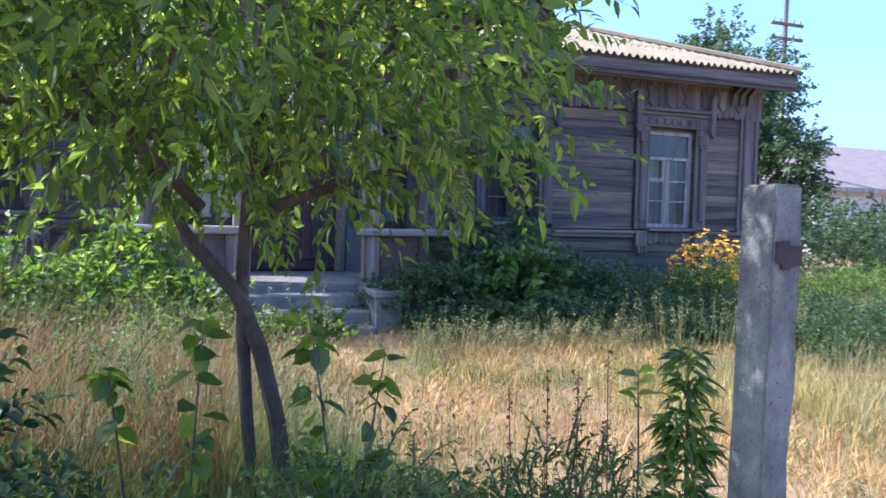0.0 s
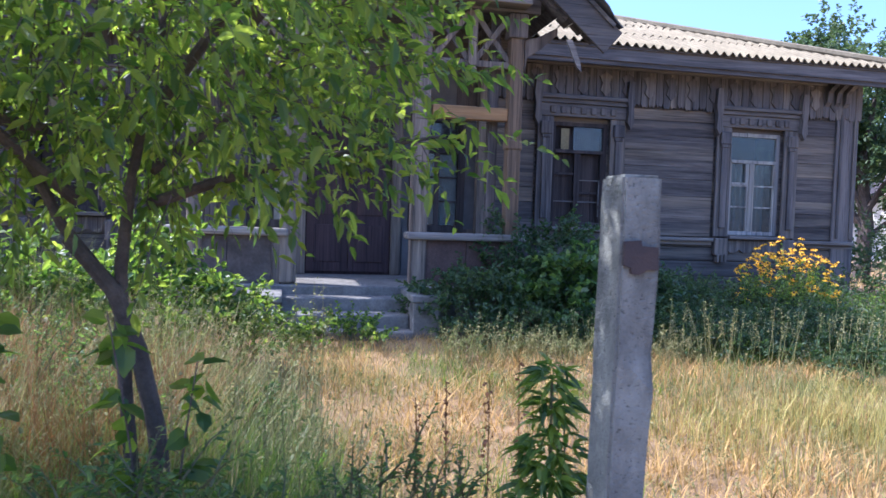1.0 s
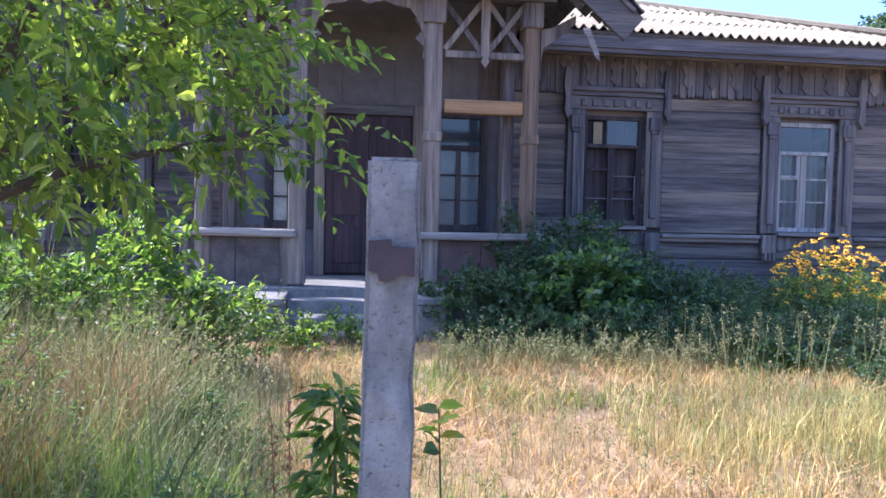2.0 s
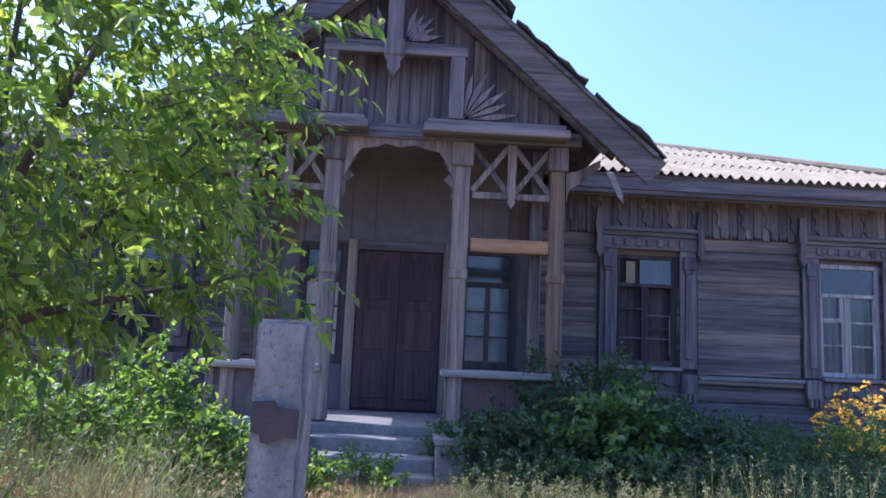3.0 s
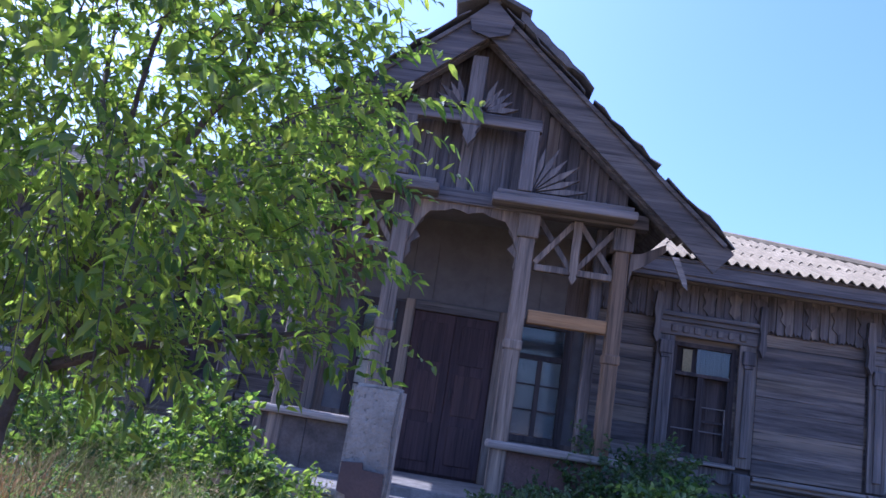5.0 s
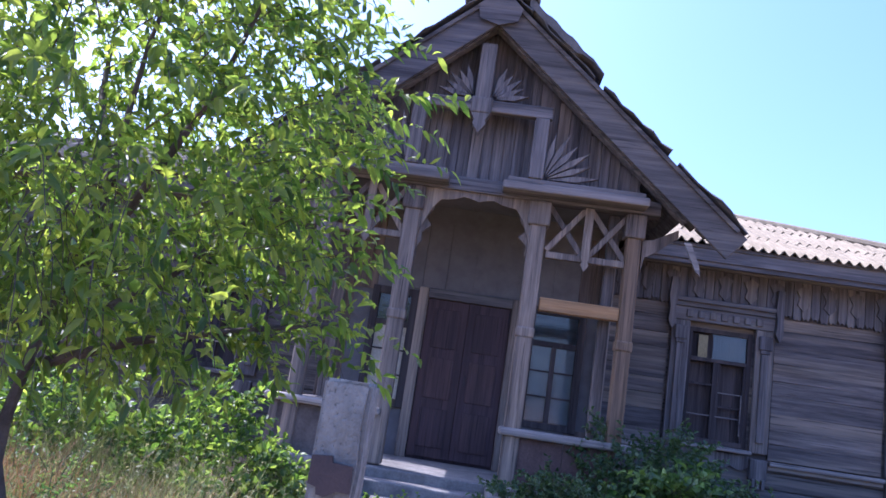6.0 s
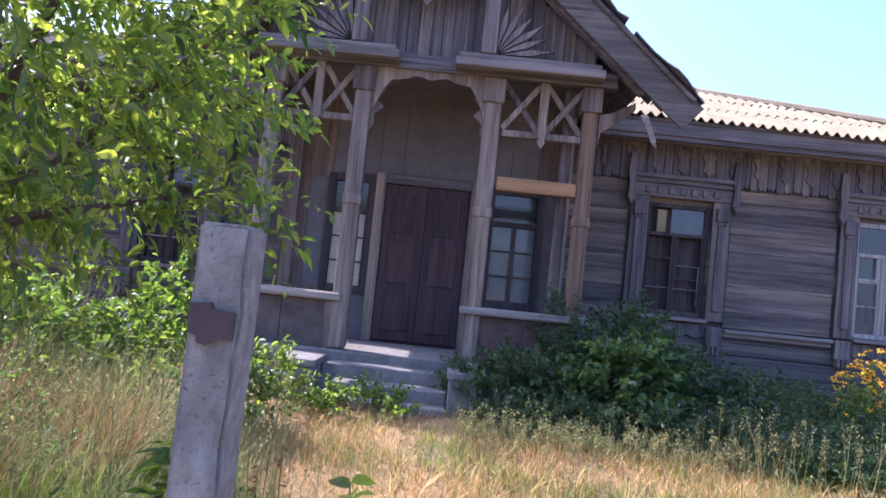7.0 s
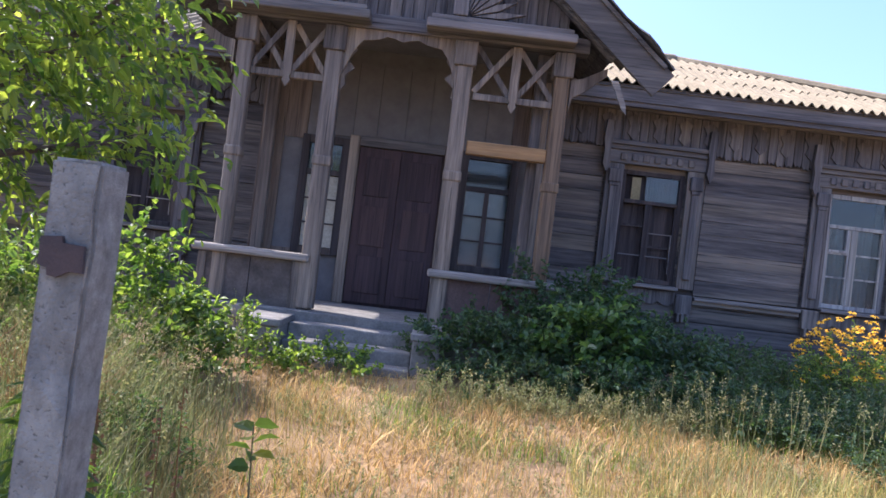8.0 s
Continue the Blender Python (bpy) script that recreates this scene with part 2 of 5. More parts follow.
def tube(bm, pts, radii, sides=8):
    rings = []
    n = len(pts)
    for i, (p, r) in enumerate(zip(pts, radii)):
        t = (Vector(pts[min(i + 1, n - 1)]) - Vector(pts[max(i - 1, 0)])).normalized()
        a = t.cross(Vector((0.31, 0.9, 0.2))).normalized()
        b = t.cross(a)
        rings.append([bm.verts.new(Vector(p) + (a * math.cos(k * math.tau / sides) + b * math.sin(k * math.tau / sides)) * r) for k in range(sides)])
    for r0, r1 in zip(rings, rings[1:]):
        for k in range(sides):
            bm.faces.new((r0[k], r0[(k + 1) % sides], r1[(k + 1) % sides], r1[k]))
    bm.faces.new(rings[0][::-1])
    bm.faces.new(rings[-1])
    return bm


def raw(name, verts, faces, mat):
    me = bpy.data.meshes.new(name)
    me.from_pydata(verts, [], faces)
    me.materials.append(mat)
    return new(name, me)


def unit(a):
    return a / np.maximum(np.linalg.norm(a, axis=1, keepdims=True), 1e-6)


def leaf_mesh(name, pos, way, size, width, mat, rng, fold=0.25, droop=0.15):
    """Many folded oval leaves, each from its stalk point pos along way."""
    n = len(pos)
    way = unit(way)
    up = np.array([0, 0, 1.0]) + rng.normal(0, 0.55, (n, 3))
    side = unit(np.cross(way, up))
    nor = np.cross(side, way)
    L, W = size[:, None], (size * width)[:, None]
    pts = [pos,
           pos + way * L * 0.25 + side * W * 0.42 + nor * W * fold,
           pos + way * L * 0.62 + side * W * 0.42 + nor * W * fold - np.array([0, 0, 1]) * L * droop * 0.4,
           pos + way * L * 0.5,
           pos + way * L - np.array([0, 0, 1]) * L * droop,
           pos + way * L * 0.62 - side * W * 0.42 + nor * W * fold - np.array([0, 0, 1]) * L * droop * 0.4,
           pos + way * L * 0.25 - side * W * 0.42 + nor * W * fold]
    verts = np.stack(pts, 1).reshape(-1, 3)
    base = np.arange(n) * 7
    faces = []
    for f in ((0, 1, 2, 3), (3, 2, 4), (0, 3, 5, 6), (3, 4, 5)):
        faces += (base[:, None] + np.array(f)).tolist()
    return raw(name, verts.tolist(), faces, mat)


def shoots(rng, starts, ways, lengths, leaves, bend=-0.2):
    """Leaf places and ways along many shoots; also the shoots' middle lines."""
    ways = unit(ways)
    pos, way, lines = [], [], []
    for s, w, l in zip(starts, ways, lengths):
        tip = w * l + np.array([0, 0, bend * l])
        lines.append((s, s + w * l * 0.5, s + tip))
        k = np.linspace(0.12, 1.0, leaves)
        pts = s + np.outer(k, w * l) + np.outer(k * k, np.array([0, 0, bend * l]))
        ax = rng.normal(0, 1, (leaves, 3))
        out = unit(np.cross(np.tile(w, (leaves, 1)), ax))
        pos.append(pts)
        way.append(out * 0.85 + w * 0.65 + rng.normal(0, 0.2, (leaves, 3)) + np.array([0, 0, -0.1]))
    return np.concatenate(pos), np.concatenate(way), lines


def twig_mesh(name, lines, r, mat):
    verts, faces = [], []
    for pts in lines:
        b = len(verts)
        for i, p in enumerate(pts):
            rr = r * (1 - 0.35 * i)
            for k in range(3):
                verts.append((p[0] + rr * math.cos(k * 2.1), p[1] + rr * math.sin(k * 2.1), p[2] + rr * 0.3 * k))
        for i in range(len(pts) - 1):
            for k in range(3):
                faces.append((b + i * 3 + k, b + i * 3 + (k + 1) % 3, b + i * 3 + 3 + (k + 1) % 3, b + i * 3 + 3 + k))
    return raw(name, verts, faces, mat)


def blades(name, xy, height, lean, width, mat, rng, zfun):
    """Grass blades, each a bent strip of two pieces."""
    n = len(xy)
    ang = rng.uniform(0, math.tau, n)
    d = np.stack([np.cos(ang), np.sin(ang), np.zeros(n)], 1)
    s = np.stack([-np.sin(ang), np.cos(ang), np.zeros(n)], 1)
    p0 = np.column_stack([xy, zfun(xy[:, 0], xy[:, 1]) - 0.02])
    h, l, w = height[:, None], lean[:, None], width[:, None]
    up = np.array([0, 0, 1.0])
    mid = p0 + up * h * 0.6 + d * l * h * 0.3
    top = p0 + up * h + d * l * h
    verts = np.stack([p0 - s * w, p0 + s * w, mid - s * w * 0.7, mid + s * w * 0.7, top], 1).reshape(-1, 3)
    b = np.arange(n)[:, None] * 5
    faces = (b + np.array((0, 1, 3, 2))).tolist() + (b + np.array((2, 3, 4))).tolist()
    return raw(name, verts.tolist(), faces, mat)


# ---- ground ----
def gz(x, y):
    """Height of the ground: it rises a little towards the house."""
    k = np.clip((np.asarray(y, float) - 6.5) / 4.0, 0, 1)
    return 0.28 * k * k * (3 - 2 * k)


def build_ground():
    bm = bmesh.new()
    xs = [-900, -60, -20] + [-8 + 0.5 * i for i in range(45)] + [25, 60, 900]
    ys = [-300, -40, -6] + [0.5 * i for i in range(0, 45)] + [30, 60, 1500]
    grid = [[bm.verts.new((x, y, float(gz(x, y)) + 0.03 * noise.noise((x * 0.9, y * 0.9, 0)))) for x in xs] for y in ys]
    for a, b in zip(grid, grid[1:]):
        for k in range(len(xs) - 1):
            bm.faces.new((a[k], a[k + 1], b[k + 1], b[k]))
    solo("ground", bm, M_SOIL, "dry sandy yard with straw-coloured trampled grass", "ground", kind="structure")


build_ground()

# ---- the house ----
CX = 0.95                  # middle of the house and of its porch
WY = 13.49                 # front face of the main wall
XL, XR = -6.9, 8.8
house = thing("house", (CX, WY, 0.28), "old single-storey wooden house with weathered grey-brown boards", "house")
OPEN = [(3.88, 4.72, 1.36, 2.84), (6.66, 7.53, 1.31, 2.84)]
OPEN = [(2 * CX - b, 2 * CX - a, c, d) for a, b, c, d in reversed(OPEN)] + OPEN


def wall_core():
    """Solid core behind the boards, in sections, with the window holes left between them."""
    y0, y1 = WY + 0.03, WY + 0.25
    xs = [XL + 0.03] + [v for o in OPEN for v in o[:2]] + [XR - 0.03]
    out = [B(xs[i], xs[i + 1], y0, y1, 0.2, 3.75) for i in range(0, len(xs), 2)]
    for a, b, c, d in OPEN:
        out += [B(a, b, y0, y1, 0.2, c), B(a, b, y0, y1, d, 3.75)]
    return out


sections = wall_core()
wall = part("wall", sections[0], M_LOG, house, "front wall of weathered horizontal boards")
for bm in sections[1:]:
    part("wall_section", bm, M_LOG, house)
part("side_wall", B(XR - 0.25, XR, WY + 0.26, 17.6, 0.2, 3.75), M_LOG, house)
part("side_wall", B(XL, XL + 0.25, WY + 0.26, 17.6, 0.2, 3.75), M_LOG, house)
part("back_wall", B(XL, XR, 17.61, 17.85, 0.2, 3.75), M_LOG, house)
# unseen floor, attic and partition, added dark to read as dim rooms
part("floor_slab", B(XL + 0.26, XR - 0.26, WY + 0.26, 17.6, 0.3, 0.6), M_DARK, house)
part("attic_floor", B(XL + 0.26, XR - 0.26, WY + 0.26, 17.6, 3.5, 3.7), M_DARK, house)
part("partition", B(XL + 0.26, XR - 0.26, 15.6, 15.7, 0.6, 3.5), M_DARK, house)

# horizontal boards of the front wall
rng = random.Random(5)
BAYS = [(XL, OPEN[0][0] - 0.26), (OPEN[0][1] + 0.26, OPEN[1][0] - 0.26), (OPEN[1][1] + 0.26, -0.8), (2.7, OPEN[2][0] - 0.26),
        (OPEN[2][1] + 0.26, OPEN[3][0] - 0.26), (OPEN[3][1] + 0.26, XR)]
for a, b in BAYS:
    z = 1.27
    while z < 3.3:
        h = rng.uniform(0.16, 0.25)
        out = rng.uniform(0, 0.012)
        bm = B(a + rng.uniform(0, 0.01), b - rng.uniform(0, 0.01), WY - 0.012 - out, WY + 0.035, z + 0.001, z + h - 0.001, 0.003)
        for v in bm.verts:
            v.co.z += 0.006 * math.sin(v.co.x * 1.9 + z * 7)
        part("board", bm, M_LOG, wall)
        z += h
# boards below the sill ledge
for a, b in ((XL, -0.8), (2.7, XR)):
    z = 0.24
    while z < 1.15:
        h = rng.uniform(0.19, 0.23)
        part("board", B(a, b, WY - 0.02 - rng.uniform(0, 0.012), WY + 0.03, z + 0.005, min(z + h - 0.005, 1.17), 0.006), M_BARGE, wall)
        z += h


def ledge(a, b):
    bm = B(a, b, WY - 0.13, WY + 0.03, 1.2, 1.255, 0.012)
    box(bm, a, b, WY - 0.07, WY + 0.03, 1.15, 1.2)
    return bm


for a, b in BAYS:
    part("sill_ledge", ledge(a, b), M_RAIL, house, "pale weathered sill ledge")

# corner boards
for x0, x1 in ((XR - 0.36, XR + 0.02), (XL - 0.02, XL + 0.36)):
    part("corner_board", B(x0, x1, WY - 0.06, WY - 0.024, 0.24, 3.3, 0.008), M_BOARD, house)
    part("corner_board", B(x0 + 0.05, x0 + 0.09, WY - 0.085, WY - 0.062, 1.3, 3.2, 0.005), M_BOARD, house)
    part("corner_board", B(x1 - 0.09, x1 - 0.05, WY - 0.085, WY - 0.062, 1.3, 3.2, 0.005), M_BOARD, house)


def window(a, b, z0, z1, paint, label, broken):
    w = part("window", B(a, b, WY + 0.1, WY + 0.2, z0, z0 + 0.05), paint, house, label)
    fr = 0.06
    y0, y1 = WY + 0.02, WY + 0.09
    zt = z0 + (z1 - z0) * 0.72
    part("frame", B(a, a + fr, y0, y1, z0, z1, 0.006), paint, w)
    part("frame", B(b - fr, b, y0, y1, z0, z1, 0.006), paint, w)
    part("frame", B(a + fr, b - fr, y0, y1, z1 - fr, z1, 0.006), paint, w)
    part("frame", B(a + fr, b - fr, y0, y1, z0, z0 + fr, 0.006), paint, w)
    part("transom", B(a + fr, b - fr, y0 - 0.008, y1, zt - 0.025, zt + 0.025, 0.006), paint, w)
    m = (a + b) / 2 - 0.03
    part("mullion", B(m - 0.035, m + 0.035, y0 - 0.004, y1 - 0.01, z0 + fr, zt - 0.025, 0.006), paint, w)
    for i, (p, q) in enumerate(((a + fr, m - 0.035), (m + 0.035, b - fr))):
        if broken and i == 0:
            continue
        if not broken and i == 0:
            zf = z0 + fr + 0.66 * (zt - z0)
            part("sash", B(p + 0.025, q - 0.025, y0 - 0.006, y1 - 0.03, zf - 0.03, zf + 0.005), paint, w, "sash of a small vent light")
            part("sash", B(q - 0.06, q - 0.026, y0 - 0.004, y1 - 0.03, zf + 0.005, zt - 0.03), paint, w)
        part("sash", B(p, p + 0.025, y0 + 0.01, y1 - 0.02, z0 + fr, zt - 0.025), paint, w)
        part("sash", B(q - 0.025, q, y0 + 0.01, y1 - 0.02, z0 + fr, zt - 0.025), paint, w)
        for zz in ((z0 + fr + 0.33 * (zt - z0), z0 + fr + 0.62 * (zt - z0)) if not broken else (z0 + fr + 0.4 * (zt - z0),)):
            part("glazing_bar", B(p + 0.025, q - 0.025, y0 + 0.012, y1 - 0.03, zz - 0.012, zz + 0.012), paint, w)
    if not broken:
        g = part("pane", B(a + fr, b - fr, y0 + 0.03, y0 + 0.034, zt + 0.025, z1 - fr), M_GLASS, w)
        g.visible_shadow = False
        g = part("pane", B(a + fr, b - fr, y0 + 0.045, y0 + 0.049, z0 + fr, zt - 0.025), M_GLASS, w)
        g.visible_shadow = False
        bm = bmesh.new()
        n = 40
        for k in range(n + 1):
            x = a + 0.04 + (b - a - 0.08) * k / n
            y = WY + 0.3 + 0.02 * math.sin(k * 1.3)
            bm.verts.new((x, y, z0 + 0.05)), bm.verts.new((x, y, zt + 0.02))
        bm.verts.ensure_lookup_table()
        for k in range(n):
            bm.faces.new([bm.verts[i] for i in (2 * k, 2 * k + 2, 2 * k + 3, 2 * k + 1)])
        part("curtain", bm, M_CURT, w, "pale gathered curtain behind the panes")
    else:
        g = part("pane", B(a + fr + 0.28, b - fr, y0 + 0.03, y0 + 0.034, zt + 0.025, z1 - fr), M_GLASS, w)
        g.visible_shadow = False
        part("pane_card", B(a + 0.15, a + 0.27, y0 + 0.02, y0 + 0.026, zt + 0.03, z1 - fr - 0.03), M_YELLOW, w, "yellowed card in the broken window")
        part("transom", B(a + fr, m - 0.035, y0 + 0.01, y1 - 0.02, zt - 0.33, zt - 0.3), paint, w)
        zc = z0 + 0.42 * (zt - z0)
        part("sash", B(m + 0.05, b - fr - 0.03, y0 + 0.004, y0 + 0.03, zc + 0.21, zc + 0.222), M_RAIL, w, "bare pale edge of a broken sash")
        part("sash", B(b - fr - 0.042, b - fr - 0.03, y0 + 0.004, y0 + 0.03, zc - 0.3, zc + 0.209), M_RAIL, w, "bare pale edge of a broken sash")
        part("sash", B(a + fr, b - fr - 0.05, y0 + 0.004, y0 + 0.03, zc - 0.1, zc - 0.085), M_RAIL, w, "bare pale edge of a broken sash")
        # dark backing added behind the empty panes, in place of the dim room
        part("shutter_board", B(a + fr, b - fr, WY + 0.13, WY + 0.16, z0 + 0.06, zt - 0.03), M_DARKF, w, "dark backing behind the empty panes")
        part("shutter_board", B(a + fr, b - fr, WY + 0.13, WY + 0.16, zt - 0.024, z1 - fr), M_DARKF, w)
    return w


def casing(a, b, z0, z1):
    """Carved window surround: side boards with shaped feet, cornice, apron."""
    for s, x in ((-1, a), (1, b)):
        p, q = (x - 0.25, x) if s < 0 else (x, x + 0.25)
        mx = (p + q) / 2
        part("casing_board", B(p + 0.01, q - 0.005, WY - 0.075, WY - 0.03, z0 - 0.03, z1 + 0.06, 0.01), M_BOARD, house)
        part("casing_board", B(mx - 0.05, mx + 0.05, WY - 0.11, WY - 0.077, z0 + 0.1, z1 - 0.25, 0.012), M_BOARD, house)
        bm = B(mx - 0.085, mx + 0.085, WY - 0.13, WY - 0.077, z1 - 0.2, z1 - 0.02, 0.015)
        box(bm, mx - 0.06, mx + 0.06, WY - 0.12, WY - 0.077, z1 - 0.25, z1 - 0.2, 0.01)
        part("carved_block", bm, M_BOARD, house)
        bm = B(mx - 0.11, mx + 0.11, WY - 0.13, WY - 0.03, 1.0, 1.26, 0.02)
        for k in (-1, 0, 1):
            box(bm, mx + k * 0.06 - 0.02, mx + k * 0.06 + 0.02, WY - 0.15, WY - 0.05, 0.9, 1.02, 0.01)
        part("apron_bracket", bm, M_BOARD, house)
    part("window_sill", B(a - 0.02, b + 0.02, WY - 0.16, WY + 0.02, z0 - 0.06, z0 - 0.012, 0.012), M_RAIL, house)
    bm = bmesh.new()
    pts = [(a - 0.02, z0 - 0.08), (b + 0.02, z0 - 0.08)]
    for k in range(13):
        t = k / 12
        pts.append((b + 0.02 - (b - a + 0.04) * t, z0 - 0.22 - 0.05 * abs(math.sin(t * math.pi * 4))))
    outline(bm, pts, WY - 0.06, WY - 0.035)
    part("apron", bm, M_BOARD, house)
    # cornice above the window
    bm = B(a - 0.3, b + 0.3, WY - 0.16, WY - 0.03, z1 + 0.3, z1 + 0.36, 0.012)
    box(bm, a - 0.26, b + 0.26, WY - 0.12, WY - 0.03, z1 + 0.24, z1 + 0.3, 0.01)
    box(bm, a - 0.28, b + 0.28, WY - 0.09, WY - 0.03, z1 + 0.06, z1 + 0.24, 0.01)
    part("cornice", bm, M_BEAM, house)
    mx = (a + b) / 2
    for k in range(7):
        x = mx + (k - 3) * 0.15
        part("carved_block", B(x - 0.045, x + 0.045, WY - 0.115, WY - 0.09, z1 + 0.1, z1 + 0.2, 0.015), M_BOARD, house)
    for x in (a - 0.27, b + 0.27):
        bm = bmesh.new()
        outline(bm, [(x - 0.04, z1 + 0.6), (x + 0.04, z1 + 0.6), (x + 0.06, z1 + 0.35), (x + 0.035, z1 + 0.2), (x + 0.05, z1 + 0.02), (x, z1 - 0.08), (x - 0.05, z1 + 0.02), (x - 0.035, z1 + 0.2), (x - 0.06, z1 + 0.35)], WY - 0.17, WY - 0.09)
        part("carved_bracket", bm, M_BOARD, house)


for i, o in enumerate(OPEN):
    good = i in (0, 3)
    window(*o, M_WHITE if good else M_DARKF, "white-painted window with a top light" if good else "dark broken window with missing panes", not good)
    casing(*o)

# frieze of upright scalloped boards below the eave, with a carved row on it
x = XL
k = 0
while x < XR:
    w = 0.115
    if not (-0.85 < x < 2.7):
        zb = 3.09 + 0.015 * ((k * 7) % 3)
        bm = outline(bmesh.new(), [(x + 0.004, 3.62), (x + w - 0.004, 3.62), (x + w - 0.004, zb + 0.05), (x + w * 0.75, zb), (x + w * 0.5, zb + 0.025), (x + w * 0.25, zb), (x + 0.004, zb + 0.05)], WY - 0.075, WY - 0.05)
        part("frieze_board", bm, M_BOARD, house)
    x += w
    k += 1
for x in np.arange(XL + 0.3, XR - 0.3, 0.34):
    if not (-0.9 < x < 2.75):
        bm = outline(bmesh.new(), [(x - 0.1, 3.5), (x, 3.56), (x + 0.1, 3.5), (x + 0.05, 3.4), (x + 0.08, 3.3), (x, 3.22), (x - 0.08, 3.3), (x - 0.05, 3.4)], WY - 0.095, WY - 0.077)
        part("frieze_carving", bm, M_BOARD, house)
for x0 in (XR - 0.62, XL + 0.3):
    for k in range(3):
        x = x0 + k * 0.16
        bm = bmesh.new()
        prof = [(WY - 0.08, 3.3), (WY - 0.14, 3.36), (WY - 0.16, 3.5), (WY - 0.36, 3.64), (WY - 0.36, 3.7), (WY - 0.08, 3.7)]
        vs = [bm.verts.new((x, y, z)) for y, z in prof]
        f = bm.faces.new(vs)
        ret = bmesh.ops.extrude_face_region(bm, geom=[f])
        bmesh.ops.translate(bm, verts=[v for v in ret["geom"] if isinstance(v, bmesh.types.BMVert)], vec=(0.08, 0, 0))
        part("eave_bracket", bm, M_BOARD, house)

# eave: soffit, fascia boards
EY = 12.92
for a, b in ((XL - 0.3, -0.95), (2.85, XR + 0.3)):
    part("soffit", B(a, b, EY + 0.05, WY - 0.02, 3.7, 3.73), M_BEAM, house)
    part("fascia", B(a, b, EY + 0.02, EY + 0.05, 3.62, 3.83, 0.005), M_BEAM, house)
    part("fascia", B(a, b, EY + 0.051, EY + 0.1, 3.56, 3.63, 0.005), M_BEAM, house)
part("cornice_board", B(XL, XR, WY - 0.13, WY - 0.076, 3.6, 3.7, 0.01), M_BEAM, house)

# corrugated roof with hipped ends
SL = 0.42
ZE, RY = 3.84, 15.6
WAVE = 0.13
HIP = 4.1


def slate_sheet(x0, x1, d0, d1, lift, rng):
    """A corrugated sheet on the front slope, between two distances from the eave; cut by the hip."""
    n = int((x1 - x0) / WAVE * 6)
    ys = (d0, (d0 + d1) / 2, d1)
    verts, faces = [], []
    j = rng.uniform(-0.012, 0.012)
    for i in range(n + 1):
        x = x0 + (x1 - x0) * i / n
        for d in ys:
            dd = min(d, max(0.0, XR + 0.33 - x) * 2.68 / HIP, max(0.0, x - XL + 0.33) * 2.68 / HIP)
            z = ZE + SL * (dd - 0.0) + 0.03 * math.cos((x + j) / WAVE * math.tau) + lift + 0.02 * math.sin(x * 0.7)
            verts.append((x, EY - 0.04 + dd + (j if d == d0 else 0), z))
    m = len(ys)
    for i in range(n):
        for k in range(m - 1):
            faces.append((i * m + k, (i + 1) * m + k, (i + 1) * m + k + 1, i * m + k + 1))
    ob = raw("slate_sheet", verts, faces, M_SLATE)
    mod = ob.modifiers.new("thick", "SOLIDIFY")
    mod.thickness = 0.012
    return ob


bm = bmesh.new()
rx0, rx1 = XL - 0.3 + HIP, XR + 0.3 - HIP
zr = ZE + SL * (RY - EY) - 0.06
ze = ZE - 0.06
co = [(XL - 0.3, EY, ze), (XR + 0.3, EY, ze), (XR + 0.3, 2 * RY - EY, ze), (XL - 0.3, 2 * RY - EY, ze), (rx0, RY, zr), (rx1, RY, zr)]
vs = [bm.verts.new(c) for c in co]
for f in ((0, 1, 5, 4), (1, 2, 5), (2, 3, 4, 5), (3, 0, 4), (3, 2, 1, 0)):
    bm.faces.new([vs[i] for i in f])
roof = part("roof", bm, M_SLATE, house, "grey corrugated slate roof")
rr = random.Random(3)
for row, (d0, d1) in enumerate(((0.0, 0.95), (0.85, 1.8), (1.7, 2.68))):
    x = XL - 0.32
    while x < XR + 0.2:
        x1 = min(x + 8 * WAVE + 0.03, XR + 0.32)
        if x1 - x > 0.2 and (XR + 0.33 - x) * 2.68 / HIP > d0 and (x1 - XL + 0.33) * 2.68 / HIP > d0:
            part("slate_sheet", slate_sheet(x, x1, d0, d1, 0.014 * row + rr.uniform(0, 0.008), rr), M_SLATE, roof)
        x = x1 - 0.03
bm = tube(bmesh.new(), [(rx0, RY, zr + 0.1), (rx1, RY, zr + 0.1)], [0.09, 0.09], 8)
tube(bm, [(rx1, RY, zr + 0.1), (XR + 0.3, EY - 0.03, ze + 0.1)], [0.07, 0.07], 8)
tube(bm, [(rx0, RY, zr + 0.1), (XL - 0.3, EY - 0.03, ze + 0.1)], [0.07, 0.07], 8)
part("ridge_cap", bm, M_SLATE, roof)

# ---- the porch ----
PY = 11.22                 # middle of the porch posts
VY = 12.58                 # wall with the front door
FZ = 0.69                  # porch floor
porch = thing("porch", (CX, PY, 0.28), "weathered wooden porch with carved posts, lattice and a steep gable", "porch")
part("porch_floor", B(-0.75, 2.72, 10.98, VY, 0.55, FZ, 0.01), M_STONE, porch, "worn concrete porch floor")
part("plinth", B(-0.72, 2.69, 11.02, VY, 0.15, 0.548), M_STONE, porch)
P_X = [-0.64, 0.27, 1.605, 2.61]
